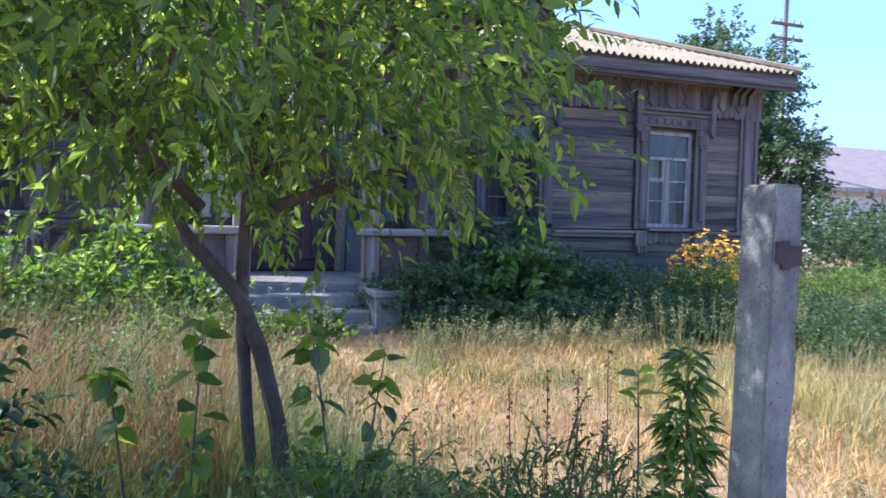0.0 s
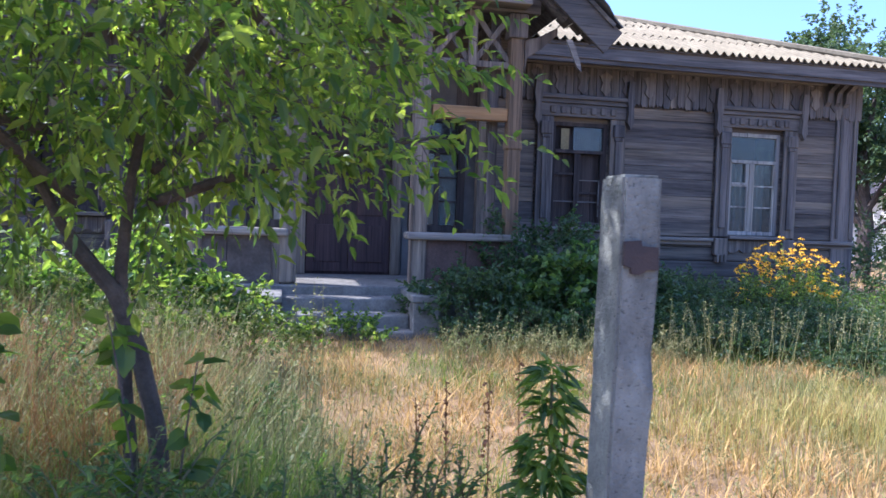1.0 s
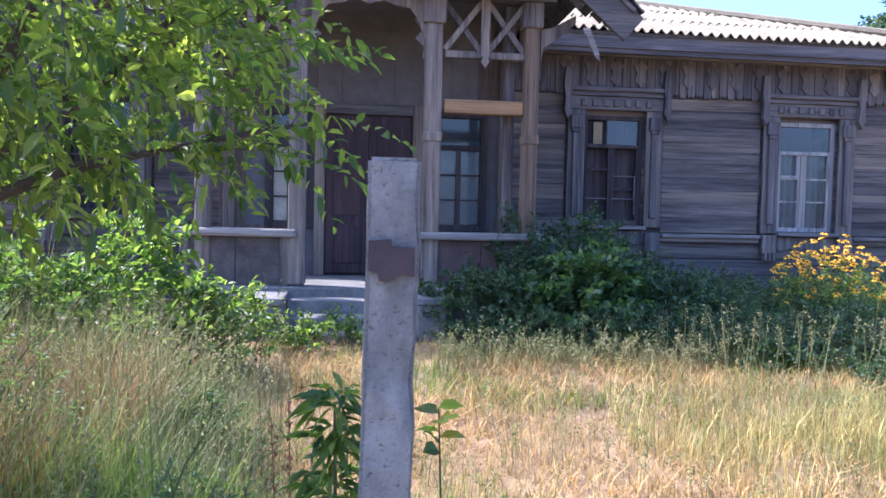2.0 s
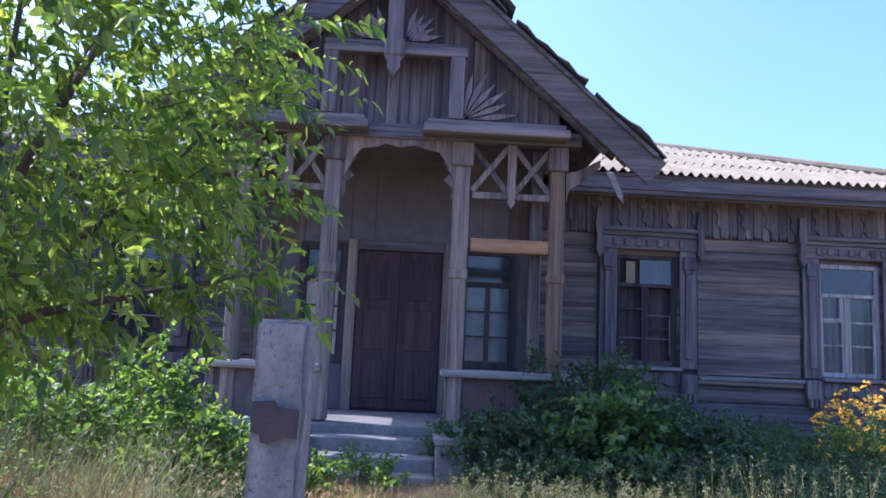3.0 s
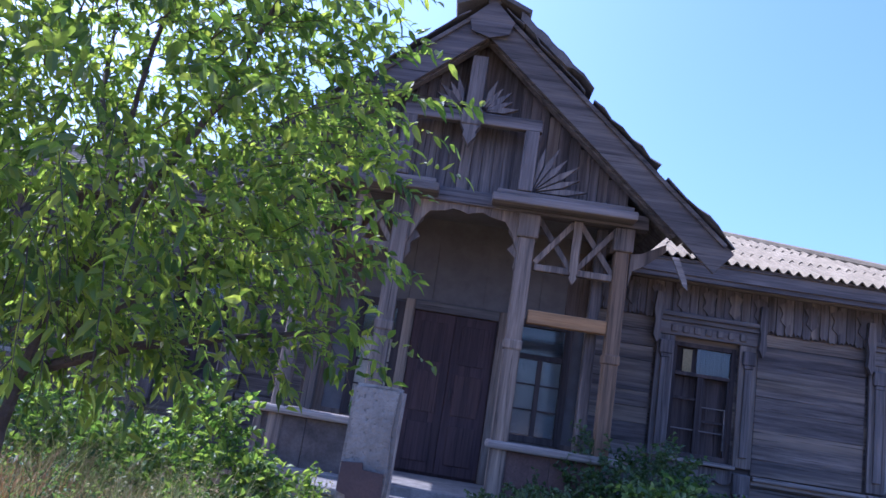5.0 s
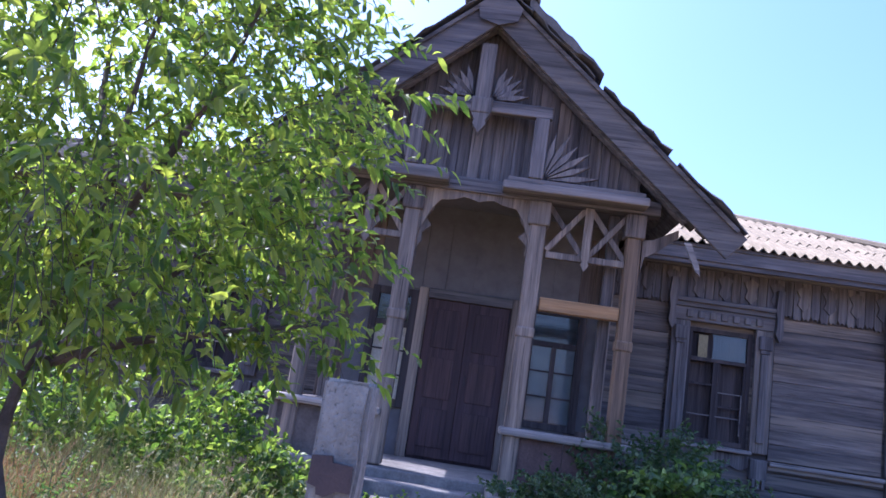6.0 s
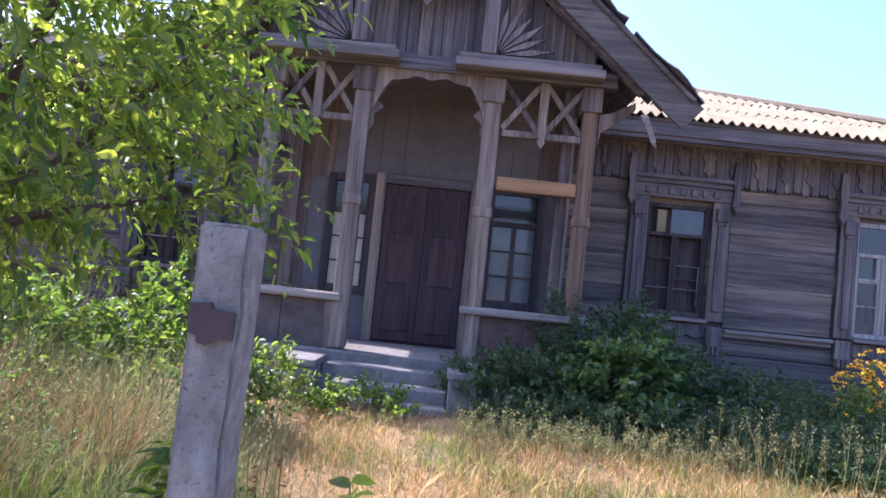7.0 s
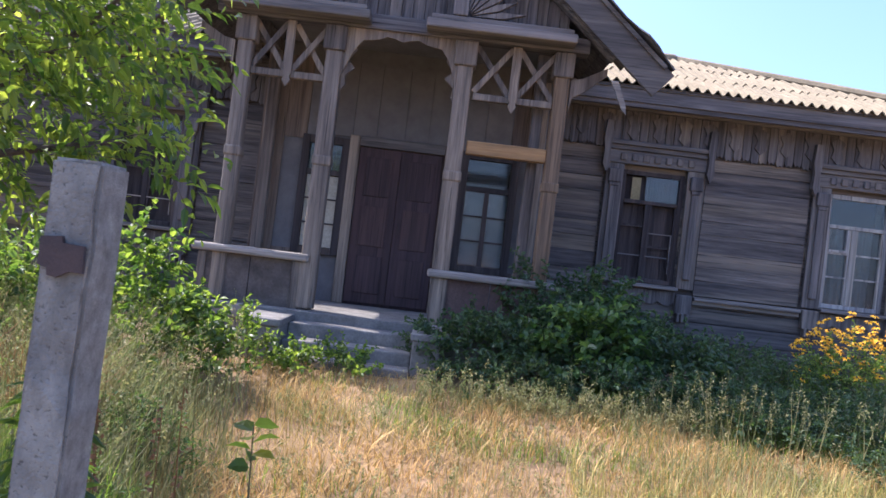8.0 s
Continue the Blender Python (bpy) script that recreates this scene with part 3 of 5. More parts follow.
for i, x in enumerate(P_X):
    outer = i in (0, 3)
    w = 0.075 if outer else 0.085
    mat = M_NEWV if i == 3 else M_POSTW
    bm = B(x - w, x + w, PY - w, PY + w, FZ + 0.01, 3.6, 0.018)
    for z in (2.16,):
        box(bm, x - w - 0.012, x + w + 0.012, PY - w - 0.012, PY + w + 0.012, z, z + 0.11, 0.02)
    ob = part("post", bm, mat, porch, "newer yellowish timber post" if i == 3 else "")
    part("post_cap", B(x - w - 0.03, x + w + 0.03, PY - w - 0.03, PY + w + 0.03, 3.34, 3.6, 0.02), M_POSTW, porch)
part("post", B(2.36, 2.47, PY + 0.1, PY + 0.19, FZ + 0.01, 3.6, 0.01), M_POSTW, porch)
for x in (-0.66, 2.56):
    part("post", B(x - 0.02, x + 0.11, VY - 0.14, VY - 0.02, FZ + 0.01, 3.6, 0.01), M_POSTW, porch)
# parapets with caps
for a, b in ((-0.92, 0.27), (1.47, 2.78)):
    bm = B(a, b, PY - 0.13, PY + 0.13, 1.17, 1.25, 0.025)
    for v in bm.verts:
        v.co.z += 0.008 * math.sin(v.co.x * 5 + a)
    part("rail_cap", bm, M_RAIL, porch, "pale weathered rail cap")
    for p, q in ((a + 0.08, (a + b) / 2 - 0.004), ((a + b) / 2 + 0.004, b - 0.06)):
        bm = B(p, q, PY - 0.05, PY - 0.02, FZ - 0.25, 1.17, 0.004)
        part("parapet_panel", bm, M_PARA if a < 0 else M_RED, porch, "stained brown sheet panel" if a < 0 else "red-brown worn panel")
    for p in (a + 0.1, b - 0.13):
        part("parapet_post", B(p - 0.03, p + 0.05, PY - 0.08, PY - 0.052, FZ - 0.1, 1.17, 0.006), M_POSTW, porch)
for x in (-0.68, 2.64):
    part("side_parapet", B(x - 0.025, x + 0.025, PY + 0.08, VY - 0.15, FZ, 1.16), M_RED, porch)
    part("rail_cap", B(x - 0.09, x + 0.09, PY + 0.135, VY - 0.15, 1.17, 1.24, 0.02), M_RAIL, porch)
# cross beam, only in one bay
part("cross_beam", B(1.715, 2.535, PY - 0.05, PY + 0.05, 2.46, 2.6, 0.012), M_NEWW, porch, "newer yellow timber cross beam")
# lattice with two crosses and a carved drop, each side bay
for a, b in ((-0.565, 0.185), (1.715, 2.535)):
    m = (a + b) / 2
    part("lattice_rail", B(a, b, PY - 0.035, PY + 0.035, 3.02, 3.09, 0.008), M_POSTW, porch)
    for p, q in ((a, m - 0.04), (m + 0.04, b)):
        part("lattice_slat", strip(bmesh.new(), (p, 3.1), (q, 3.58), 0.06, PY - 0.03, PY, 0.006), M_POSTW, porch)
        part("lattice_slat", strip(bmesh.new(), (p, 3.58), (q, 3.1), 0.06, PY + 0.002, PY + 0.03, 0.006), M_POSTW, porch)
    bm = bmesh.new()
    outline(bm, [(m - 0.045, 3.6), (m + 0.045, 3.6), (m + 0.045, 3.05), (m + 0.025, 3.03), (m + 0.045, 2.99), (m + 0.02, 2.95), (m, 2.92), (m - 0.02, 2.95), (m - 0.045, 2.99), (m - 0.025, 3.03), (m - 0.045, 3.05)], PY - 0.06, PY - 0.036)
    part("carved_drop", bm, M_POSTW, porch)
# arch over the steps
a, b = 0.355, 1.545
pts = [(a, 3.62), (b, 3.62), (b, 3.1)]
for k in range(15):
    t = k / 14
    x = b - 0.03 - (b - a - 0.06) * t
    u = abs(2 * t - 1)
    pts.append((x, 3.53 - 0.33 * u ** 5 - 0.02 * math.cos(t * math.tau * 4)))
pts.append((a, 3.1))
part("arch_board", outline(bmesh.new(), pts, PY - 0.05, PY - 0.015), M_POSTW, porch)
for x, s in ((a, 1), (b, -1)):
    bm = bmesh.new()
    outline(bm, [(x, 3.45), (x + s * 0.14, 3.4), (x + s * 0.06, 3.28), (x + s * 0.13, 3.2), (x + s * 0.04, 3.12), (x + s * 0.05, 3.02), (x, 2.95)], PY - 0.012, PY + 0.02)
    part("arch_bracket", bm, M_POSTW, porch)
part("plate_beam", B(-0.95, 2.85, PY - 0.09, PY + 0.09, 3.605, 3.76, 0.012), M_BEAM, porch)
for x in (-0.66, 2.61):
    part("side_beam", B(x - 0.08, x + 0.08, PY + 0.095, WY, 3.605, 3.75, 0.01), M_BEAM, porch)
    s = 1 if x > 0 else -1
    bm = bmesh.new()
    outline(bm, [(x + s * 0.09, 3.34), (x + s * 0.2, 3.36), (x + s * 0.45, 3.5), (x + s * 0.45, 3.42), (x + s * 0.25, 3.24), (x + s * 0.12, 3.16), (x + s * 0.09, 3.0)], PY - 0.04, PY + 0.02)
    part("eave_brace", bm, M_POSTW, porch)
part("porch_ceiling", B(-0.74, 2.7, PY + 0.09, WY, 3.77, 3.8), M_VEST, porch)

# vestibule wall with the double door and two windows
vw = [(-0.17, 0.3, 1.28, 2.62), (1.76, 2.36, 1.28, 2.64)]
D0, D1, DT = 0.47, 1.5, 2.6
vy1 = VY + 0.12
vest = None
for x0, x1, z0, z1 in ((-0.75, vw[0][0], FZ, 3.77), (vw[0][1], D0 - 0.1, FZ, 3.77), (D1 + 0.1, vw[1][0], FZ, 3.77), (vw[1][1], 2.7, FZ, 3.77),
                       (D0 - 0.1, D1 + 0.1, DT + 0.1, 3.77), (vw[0][0], vw[0][1], FZ, 1.28), (vw[0][0], vw[0][1], 2.62, 3.77),
                       (vw[1][0], vw[1][1], FZ, 1.28), (vw[1][0], vw[1][1], 2.64, 3.77)):
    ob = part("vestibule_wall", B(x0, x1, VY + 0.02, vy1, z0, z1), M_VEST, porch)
    vest = vest or ob
part("vestibule_side", B(-0.75, -0.68, vy1, WY, 0.3, 3.6), M_BOARD, porch)
part("vestibule_side", B(2.63, 2.7, vy1, WY, 0.3, 3.6), M_BOARD, porch)
x = -0.74
while x < 2.68:
    w = rng.uniform(0.26, 0.36)
    x1 = min(x + w, 2.68)
    spans = [(FZ, 3.6)]
    for a, b, c, d in (*[(o[0] - 0.06, o[1] + 0.06, o[2], o[3]) for o in vw], (D0 - 0.1, D1 + 0.1, 0.0, DT + 0.1)):
        if x1 > a and x < b:
            spans = [s for s in ((FZ, c), (d, 3.6)) if s[1] - s[0] > 0.05]
    for c, d in spans:
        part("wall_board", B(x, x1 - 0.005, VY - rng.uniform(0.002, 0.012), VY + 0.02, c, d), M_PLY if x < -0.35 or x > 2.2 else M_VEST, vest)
    x = x1
for x0, x1, z0, z1 in ((D0 - 0.12, D0, FZ, DT + 0.12), (D1, D1 + 0.12, FZ, DT + 0.12), (D0, D1, DT, DT + 0.12)):
    part("door_frame", B(x0, x1, VY - 0.05, VY + 0.1, z0, z1, 0.01), M_POSTW if z0 == FZ else M_BEAM, porch)
door = part("door", B(D0, D1, VY + 0.02, VY + 0.06, FZ, DT), M_DOOR, porch, "dark red-brown painted double door, closed")
mid = (D0 + D1) / 2
for x0, x1 in ((D0 + 0.01, mid - 0.004), (mid + 0.004, D1 - 0.01)):
    leaf = part("door_leaf", B(x0, x1, VY - 0.005, VY + 0.018, FZ + 0.03, DT - 0.01, 0.004), M_DOOR, door)
    for z0, z1 in ((FZ + 0.15, FZ + 0.6), (FZ + 0.72, FZ + 1.2), (FZ + 1.32, DT - 0.12)):
        part("door_panel", B(x0 + 0.09, x1 - 0.09, VY - 0.02, VY - 0.006, z0, z1, 0.006), M_DOOR, door)
part("door_handle", tube(bmesh.new(), [(mid + 0.06, VY - 0.06, 1.6), (mid + 0.06, VY - 0.06, 1.72)], [0.012, 0.012], 8), M_RUST, door)


def dark_window(a, b, z0, z1, n_low, cloth):
    w = part("porch_window", B(a, b, VY + 0.09, VY + 0.115, z0, z0 + 0.03), M_DARKF, porch, "narrow dark-framed porch window with six panes")
    y0, y1 = VY - 0.035, VY + 0.05
    for x0, x1, c, d in ((a - 0.05, a + 0.04, z0 - 0.04, z1 + 0.05), (b - 0.04, b + 0.05, z0 - 0.04, z1 + 0.05), (a + 0.04, b - 0.04, z1 - 0.04, z1 + 0.05), (a + 0.04, b - 0.04, z0 - 0.04, z0 + 0.04)):
        part("frame", B(x0, x1, y0, y1, c, d, 0.006), M_DARKF, w)
    zt = z0 + 0.71 * (z1 - z0)
    m = (a + b) / 2
    part("transom", B(a + 0.04, b - 0.04, y0 + 0.01, y1, zt - 0.03, zt + 0.03), M_DARKF, w)
    part("mullion", B(m - 0.028, m + 0.028, y0 + 0.012, y1 - 0.01, z0 + 0.04, zt - 0.03), M_DARKF, w)
    for k in range(1, n_low):
        zz = z0 + 0.04 + (zt - z0 - 0.07) * k / n_low
        part("glazing_bar", B(a + 0.04, b - 0.04, y0 + 0.03, y1 - 0.02, zz - 0.01, zz + 0.01), M_DARKF, w)
    for c, d in ((z0 + 0.04, zt - 0.03), (zt + 0.03, z1 - 0.04)):
        g = part("pane", B(a + 0.04, b - 0.04, VY + 0.02, VY + 0.024, c, d), M_GLASS, w)
        g.visible_shadow = False
    front = VY + (0.011 if cloth is M_CREAM else 0.03)
    part("blind", B(a + 0.045, b - 0.045, front, front + 0.006, z0 + 0.05, zt - 0.04), cloth, w, "cream card in the lower panes" if cloth is M_CREAM else "pale cloth behind the lower panes")


dark_window(*vw[0], 3, M_CREAM)
dark_window(*vw[1], 3, M_CURT)

# gable
GX, GZ0, GY = 0.9, 5.76, 10.78     # ridge, and front edge of the roof
GS = 0.872
HALF = 2.64


def rake(x, up=0.0):
    return GZ0 - GS * abs(x - GX) + up


part("gable_backing", outline(bmesh.new(), [(-0.95, 3.77), (2.75, 3.77), (GX, rake(GX) - 0.18)], PY + 0.03, PY + 0.06), M_BOARD, porch)
x = -0.75
while x < 2.6:
    w = rng.uniform(0.1, 0.13)
    zt = min(rake(x), rake(x + w)) - 0.22
    if zt > 3.85:
        zl = 3.72 if 0.28 < x < 1.45 else 3.8
        part("gable_board", B(x, x + w - 0.006, PY - 0.01 - rng.uniform(0, 0.012), PY + 0.028, zl, zt), M_BOARD, porch)
    x += w
# ornate frame in front of the boards: ties, short posts, king post
gy0, gy1 = 10.93, 11.03
part("gable_tie", B(0.12, 1.6, gy0, gy1, 4.44, 4.57, 0.012), M_BEAM, porch)
for x0, x1 in ((-0.85, 0.62), (1.18, 2.68)):
    bm = B(x0, x1, gy0 - 0.04, PY - 0.095, 3.63, 3.72, 0.015)
    box(bm, x0 + 0.04, x1 - 0.04, gy0 - 0.01, PY - 0.095, 3.72, 3.77, 0.01)
    part("gable_cornice", bm, M_BEAM, porch)
for x in (0.2, 1.5):
    part("gable_post", B(x - 0.075, x + 0.075, gy0 - 0.02, gy1, 3.775, 4.435, 0.012), M_BOARD, porch)
KX = 0.84
bm = B(KX - 0.085, KX + 0.085, gy0 - 0.03, gy1, 4.4, 5.2, 0.015)
box(bm, KX - 0.11, KX + 0.11, gy0 - 0.05, gy1, 4.4, 4.58, 0.018)
outline(bm, [(KX - 0.1, 4.4), (KX + 0.1, 4.4), (KX + 0.06, 4.33), (KX + 0.07, 4.28), (KX, 4.18), (KX - 0.07, 4.28), (KX - 0.06, 4.33)], gy0 - 0.04, gy1 - 0.02)
part("king_post", bm, M_BOARD, porch)


def fan(cx, cz, a0, a1, r, n):
    """A carved half sun of pointed rays."""
    for k in range(n):
        a = radians(a0 + (a1 - a0) * k / (n - 1))
        d, t = Vector((math.cos(a), math.sin(a))), Vector((-math.sin(a), math.cos(a)))
        c = Vector((cx, cz))
        rr = r * (1.0 if k % 2 == 0 else 0.9)
        pts = [c + d * 0.05, c + d * rr * 0.6 + t * 0.032, c + d * rr, c + d * rr * 0.6 - t * 0.032]
        part("sunburst_ray", outline(bmesh.new(), [tuple(p) for p in pts], gy0 + 0.02, gy1 - 0.03), M_BOARD, porch)


fan(1.57, 3.78, 8, 80, 0.58, 6)
fan(0.13, 3.78, 100, 172, 0.58, 6)
fan(KX + 0.09, 4.58, 12, 72, 0.4, 5)
fan(KX - 0.09, 4.58, 108, 168, 0.4, 5)
# inner rafters and wide bargeboards
for s in (-1, 1):
    part("rafter", strip(bmesh.new(), (GX, GZ0 - 0.28), (GX + s * 2.2, GZ0 - 0.28 - GS * 2.2), 0.14, gy0 - 0.01, gy1 + 0.02, 0.01), M_BEAM, porch)
    part("bargeboard", strip(bmesh.new(), (GX - s * 0.02, GZ0 - 0.17), (GX + s * HALF, GZ0 - 0.17 - GS * HALF), 0.3, GY + 0.02, GY + 0.06, 0.008), M_BARGE, porch)
    part("bargeboard", strip(bmesh.new(), (GX - s * 0.02, GZ0 - 0.0), (GX + s * HALF, GZ0 - 0.0 - GS * HALF), 0.045, GY - 0.01, GY + 0.018, 0.006), M_BARGE, porch)
    m = Matrix.Translation((GX, 0, GZ0)) @ Matrix.Rotation(s * math.atan(GS), 4, "Y")
    L = HALF / math.cos(math.atan(GS))
    k = 0.0
    while k < L:
        w = rng.uniform(0.14, 0.17)
        k1 = min(k + w - 0.006, L + 0.02)
        back = 11.5 + rng.uniform(-0.12, 0.12) if k > L - 0.55 else 15.6
        part("roof_board", B(*sorted((s * k, s * k1)), GY + 0.03, back, -0.06, -0.036, 0.0, m), M_BEAM, porch)
        k += w
    # slate along the slope, its front edge broken
    n, cols = 26, 24
    verts, faces = [], []
    er = random.Random(11 + s)
    for j in range(cols + 1):
        yy = GY - 0.05 + 4.6 * j / cols
        for i in range(n + 1):
            kk = (L + 0.07) * i / n
            y = yy + (er.uniform(-0.05, 0.07) if j == 0 else 0)
            zz = 0.055 + 0.02 * math.cos(y / WAVE * math.tau) + 0.012 * (i % 9 == 0)
            verts.append(tuple(m @ Vector((s * kk, y, zz))))
    for j in range(cols):
        for i in range(n):
            if (j < 2 and er.random() < 0.12) or (j > 3 and i > n - 5):
                continue
            q = j * (n + 1) + i
            faces.append((q, q + 1, q + n + 2, q + n + 1))
    ob = raw("porch_slate", verts, faces, M_OLDSL)
    ob.modifiers.new("thick", "SOLIDIFY").thickness = 0.012
    part("porch_slate", ob, M_OLDSL, porch, "ragged old slate on the porch roof")
part("apex_plate", outline(bmesh.new(), [(GX - 0.24, GZ0 - 0.21), (GX, GZ0 + 0.03), (GX + 0.24, GZ0 - 0.21), (GX + 0.2, GZ0 - 0.36), (GX, GZ0 - 0.42), (GX - 0.2, GZ0 - 0.36)], GY - 0.03, GY - 0.016), M_BARGE, porch)
for sgn in (-1, 1):
    bm = strip(bmesh.new(), (GX - sgn * 0.05, GZ0 + 0.1), (GX + sgn * 0.4, GZ0 + 0.1 - 0.5 * 0.4), 0.05, GY - 0.1, GY + 1.0, 0.008)
    part("ridge_slate", bm, M_OLDSL, porch)
# a broken sheet that has lifted off the slope, its edge wavy
bm = bmesh.new()
top, low = [], []
for k in range(15):
    u = 0.3 + 0.85 * k / 14
    lift = 0.05 + 0.05 * k / 14 + 0.014 * math.sin(k * 1.7)
    thick = 0.05 * (1 - (k / 14) ** 3) + 0.012
    top.append((GX + u, GZ0 + 0.06 - GS * u + lift + thick))
    low.append((GX + u, GZ0 + 0.06 - GS * u + lift * (1 if k > 9 else 0.3)))
outline(bm, top + low[::-1], GY - 0.07, GY + 0.35)
part("loose_slate", bm, M_OLDSL, porch, "lifted broken slate with a wavy edge")
bm = tube(bmesh.new(), [(GX, GY - 0.02, GZ0 + 0.03), (GX, 15.5, GZ0 + 0.03)], [0.08, 0.08], 8)
part("ridge_cap", bm, M_OLDSL, porch)
for s in (-1, 1):
    hx = GX + s * 2.18
    bm = outline(bmesh.new(), [(hx - 0.035, 3.3), (hx + 0.035, 3.3), (hx + s * 0.1 + 0.03, 3.08), (hx + s * 0.13 + 0.015, 2.98), (hx + s * 0.1, 3.02), (hx + s * 0.07 - 0.02, 3.12)], GY + 0.09, GY + 0.115)
    part("hanging_board", bm, M_RAIL, porch, "loose pale board hanging from the eave")

# steps with two low cheek blocks
steps = thing("porch_steps", (CX, 10.7, 0.28), "worn pale concrete steps up to the porch", "steps")
for k, (y0, z1) in enumerate(((10.72, 0.6), (10.46, 0.47), (10.2, 0.35))):
    bm = B(0.22, 1.42, y0, 10.97 if k == 0 else y0 + 0.27, 0.1, z1, 0.015)
    for v in bm.verts:
        v.co.z += 0.012 * noise.noise(v.co * 3)
    part("step", bm, M_STONE, steps)
for x0, x1, y0, z1 in ((1.425, 1.68, 10.28, 0.68), (-0.12, 0.215, 10.3, 0.66)):
    bm = B(x0, x1, y0, 10.97, 0.1, z1 - 0.07, 0.01)
    box(bm, x0 - 0.02, x1 + 0.015, y0 - 0.02, 10.97, z1 - 0.07, z1, 0.015)
    part("cheek_block", bm, M_STONE, steps)

# ---- the concrete post by the path ----
post = thing("fence_post", (0.95, 4.94, 0.0), "leaning square concrete fence post with a rusty band", "post")
bm = B(0.914, 0.997, 4.888, 4.998, -0.3, 1.485)
bmesh.ops.subdivide_edges(bm, edges=[e for e in bm.edges if abs(e.verts[0].co.z - e.verts[1].co.z) > 1], cuts=24)
bmesh.ops.bevel(bm, geom=[e for e in bm.edges if e.calc_face_angle(0) > 1], offset=0.006, segments=2, affect="EDGES")
for v in bm.verts:
    if v.co.x > 0.977 and v.co.y < 4.915:
        v.co += Vector((noise.noise(v.co * 45), noise.noise(v.co * 45 + Vector((9, 0, 0))), 0)) * 0.007
for v in bm.verts:
    v.co += Vector((noise.noise(v.co * 14), noise.noise(v.co * 14 + Vector((5, 0, 0))), 0)) * 0.004
    v.co.x -= 0.014 * (1.48 - v.co.z)
bm.normal_update()
bm.faces.index_update()
# the whole +x side, picked by facing, takes the paler worn concrete
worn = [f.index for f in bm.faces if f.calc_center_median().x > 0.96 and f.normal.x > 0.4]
shaft = part("shaft", bm, M_CONC, post)
shaft.data.materials.append(M_WORN_LIT)
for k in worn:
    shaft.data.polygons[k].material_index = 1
bm = outline(bmesh.new(), [(0.915, 1.353), (0.95, 1.356), (0.952, 1.345), (0.987, 1.343), (0.989, 1.298), (0.967, 1.299), (0.947, 1.288), (0.932, 1.29), (0.93, 1.302), (0.915, 1.306)], 4.878, 4.887)
part("band", bm, M_RUST, post, "dark rusty metal plate")


# ---- plants ----
def bush(name, cx, cy, rx, ry, top, n, leaf, width, mat, seed, label, category, per=12, length=0.3, kind="", droop=0.15, low=0.25, group=""):
    """A bush or weed clump: leafy shoots over a rounded, uneven body, with stems from the ground."""
    g = np.random.default_rng(seed)
    ob = thing(name, (cx, cy, float(gz(cx, cy))), label, category, group, kind)
    a, r = g.uniform(0, math.tau, n), np.sqrt(g.uniform(0, 1, n))
    x, y = cx + rx * r * np.cos(a), cy + ry * r * np.sin(a)
    bump = 0.8 + 0.35 * np.array([noise.noise((u * 2.3, v * 2.3, seed)) for u, v in zip(x, y)])
    h = top * bump * np.sqrt(np.clip(1.05 - r ** 2, 0.06, 1))
    z = gz(x, y) + h * g.uniform(low, 1.0, n) ** 0.6
    st = np.column_stack([x, y, z])
    wy = np.column_stack([np.cos(a) * r + g.normal(0, 0.5, n), np.sin(a) * r + g.normal(0, 0.5, n), g.uniform(0.3, 1.3, n)])
    pos, way, lines = shoots(g, st, wy, length * g.uniform(0.6, 1.2, n), per)
    part("leaves", tagged(leaf_mesh("leaves", pos, way, leaf * g.uniform(0.6, 1.25, len(pos)), width, mat, g, droop=droop), kind="stuff"), mat, ob)
    m = max(8, n // 5)
    stems = [(np.array((cx + (x[i] - cx) * 0.6, cy + (y[i] - cy) * 0.6, float(gz(x[i], y[i])) - 0.03)), np.array((x[i], y[i], (z[i] + gz(x[i], y[i])) / 2)), st[i]) for i in range(m)]
    part("stem_growth", tagged(twig_mesh("stem_growth", stems + lines, 0.004, M_STEM), kind="stuff"), M_STEM, ob)
    return ob


M_STEM = plain("stem", (0.07, 0.08, 0.03), (0.14, 0.13, 0.06), 10, 0.8, 0.2)


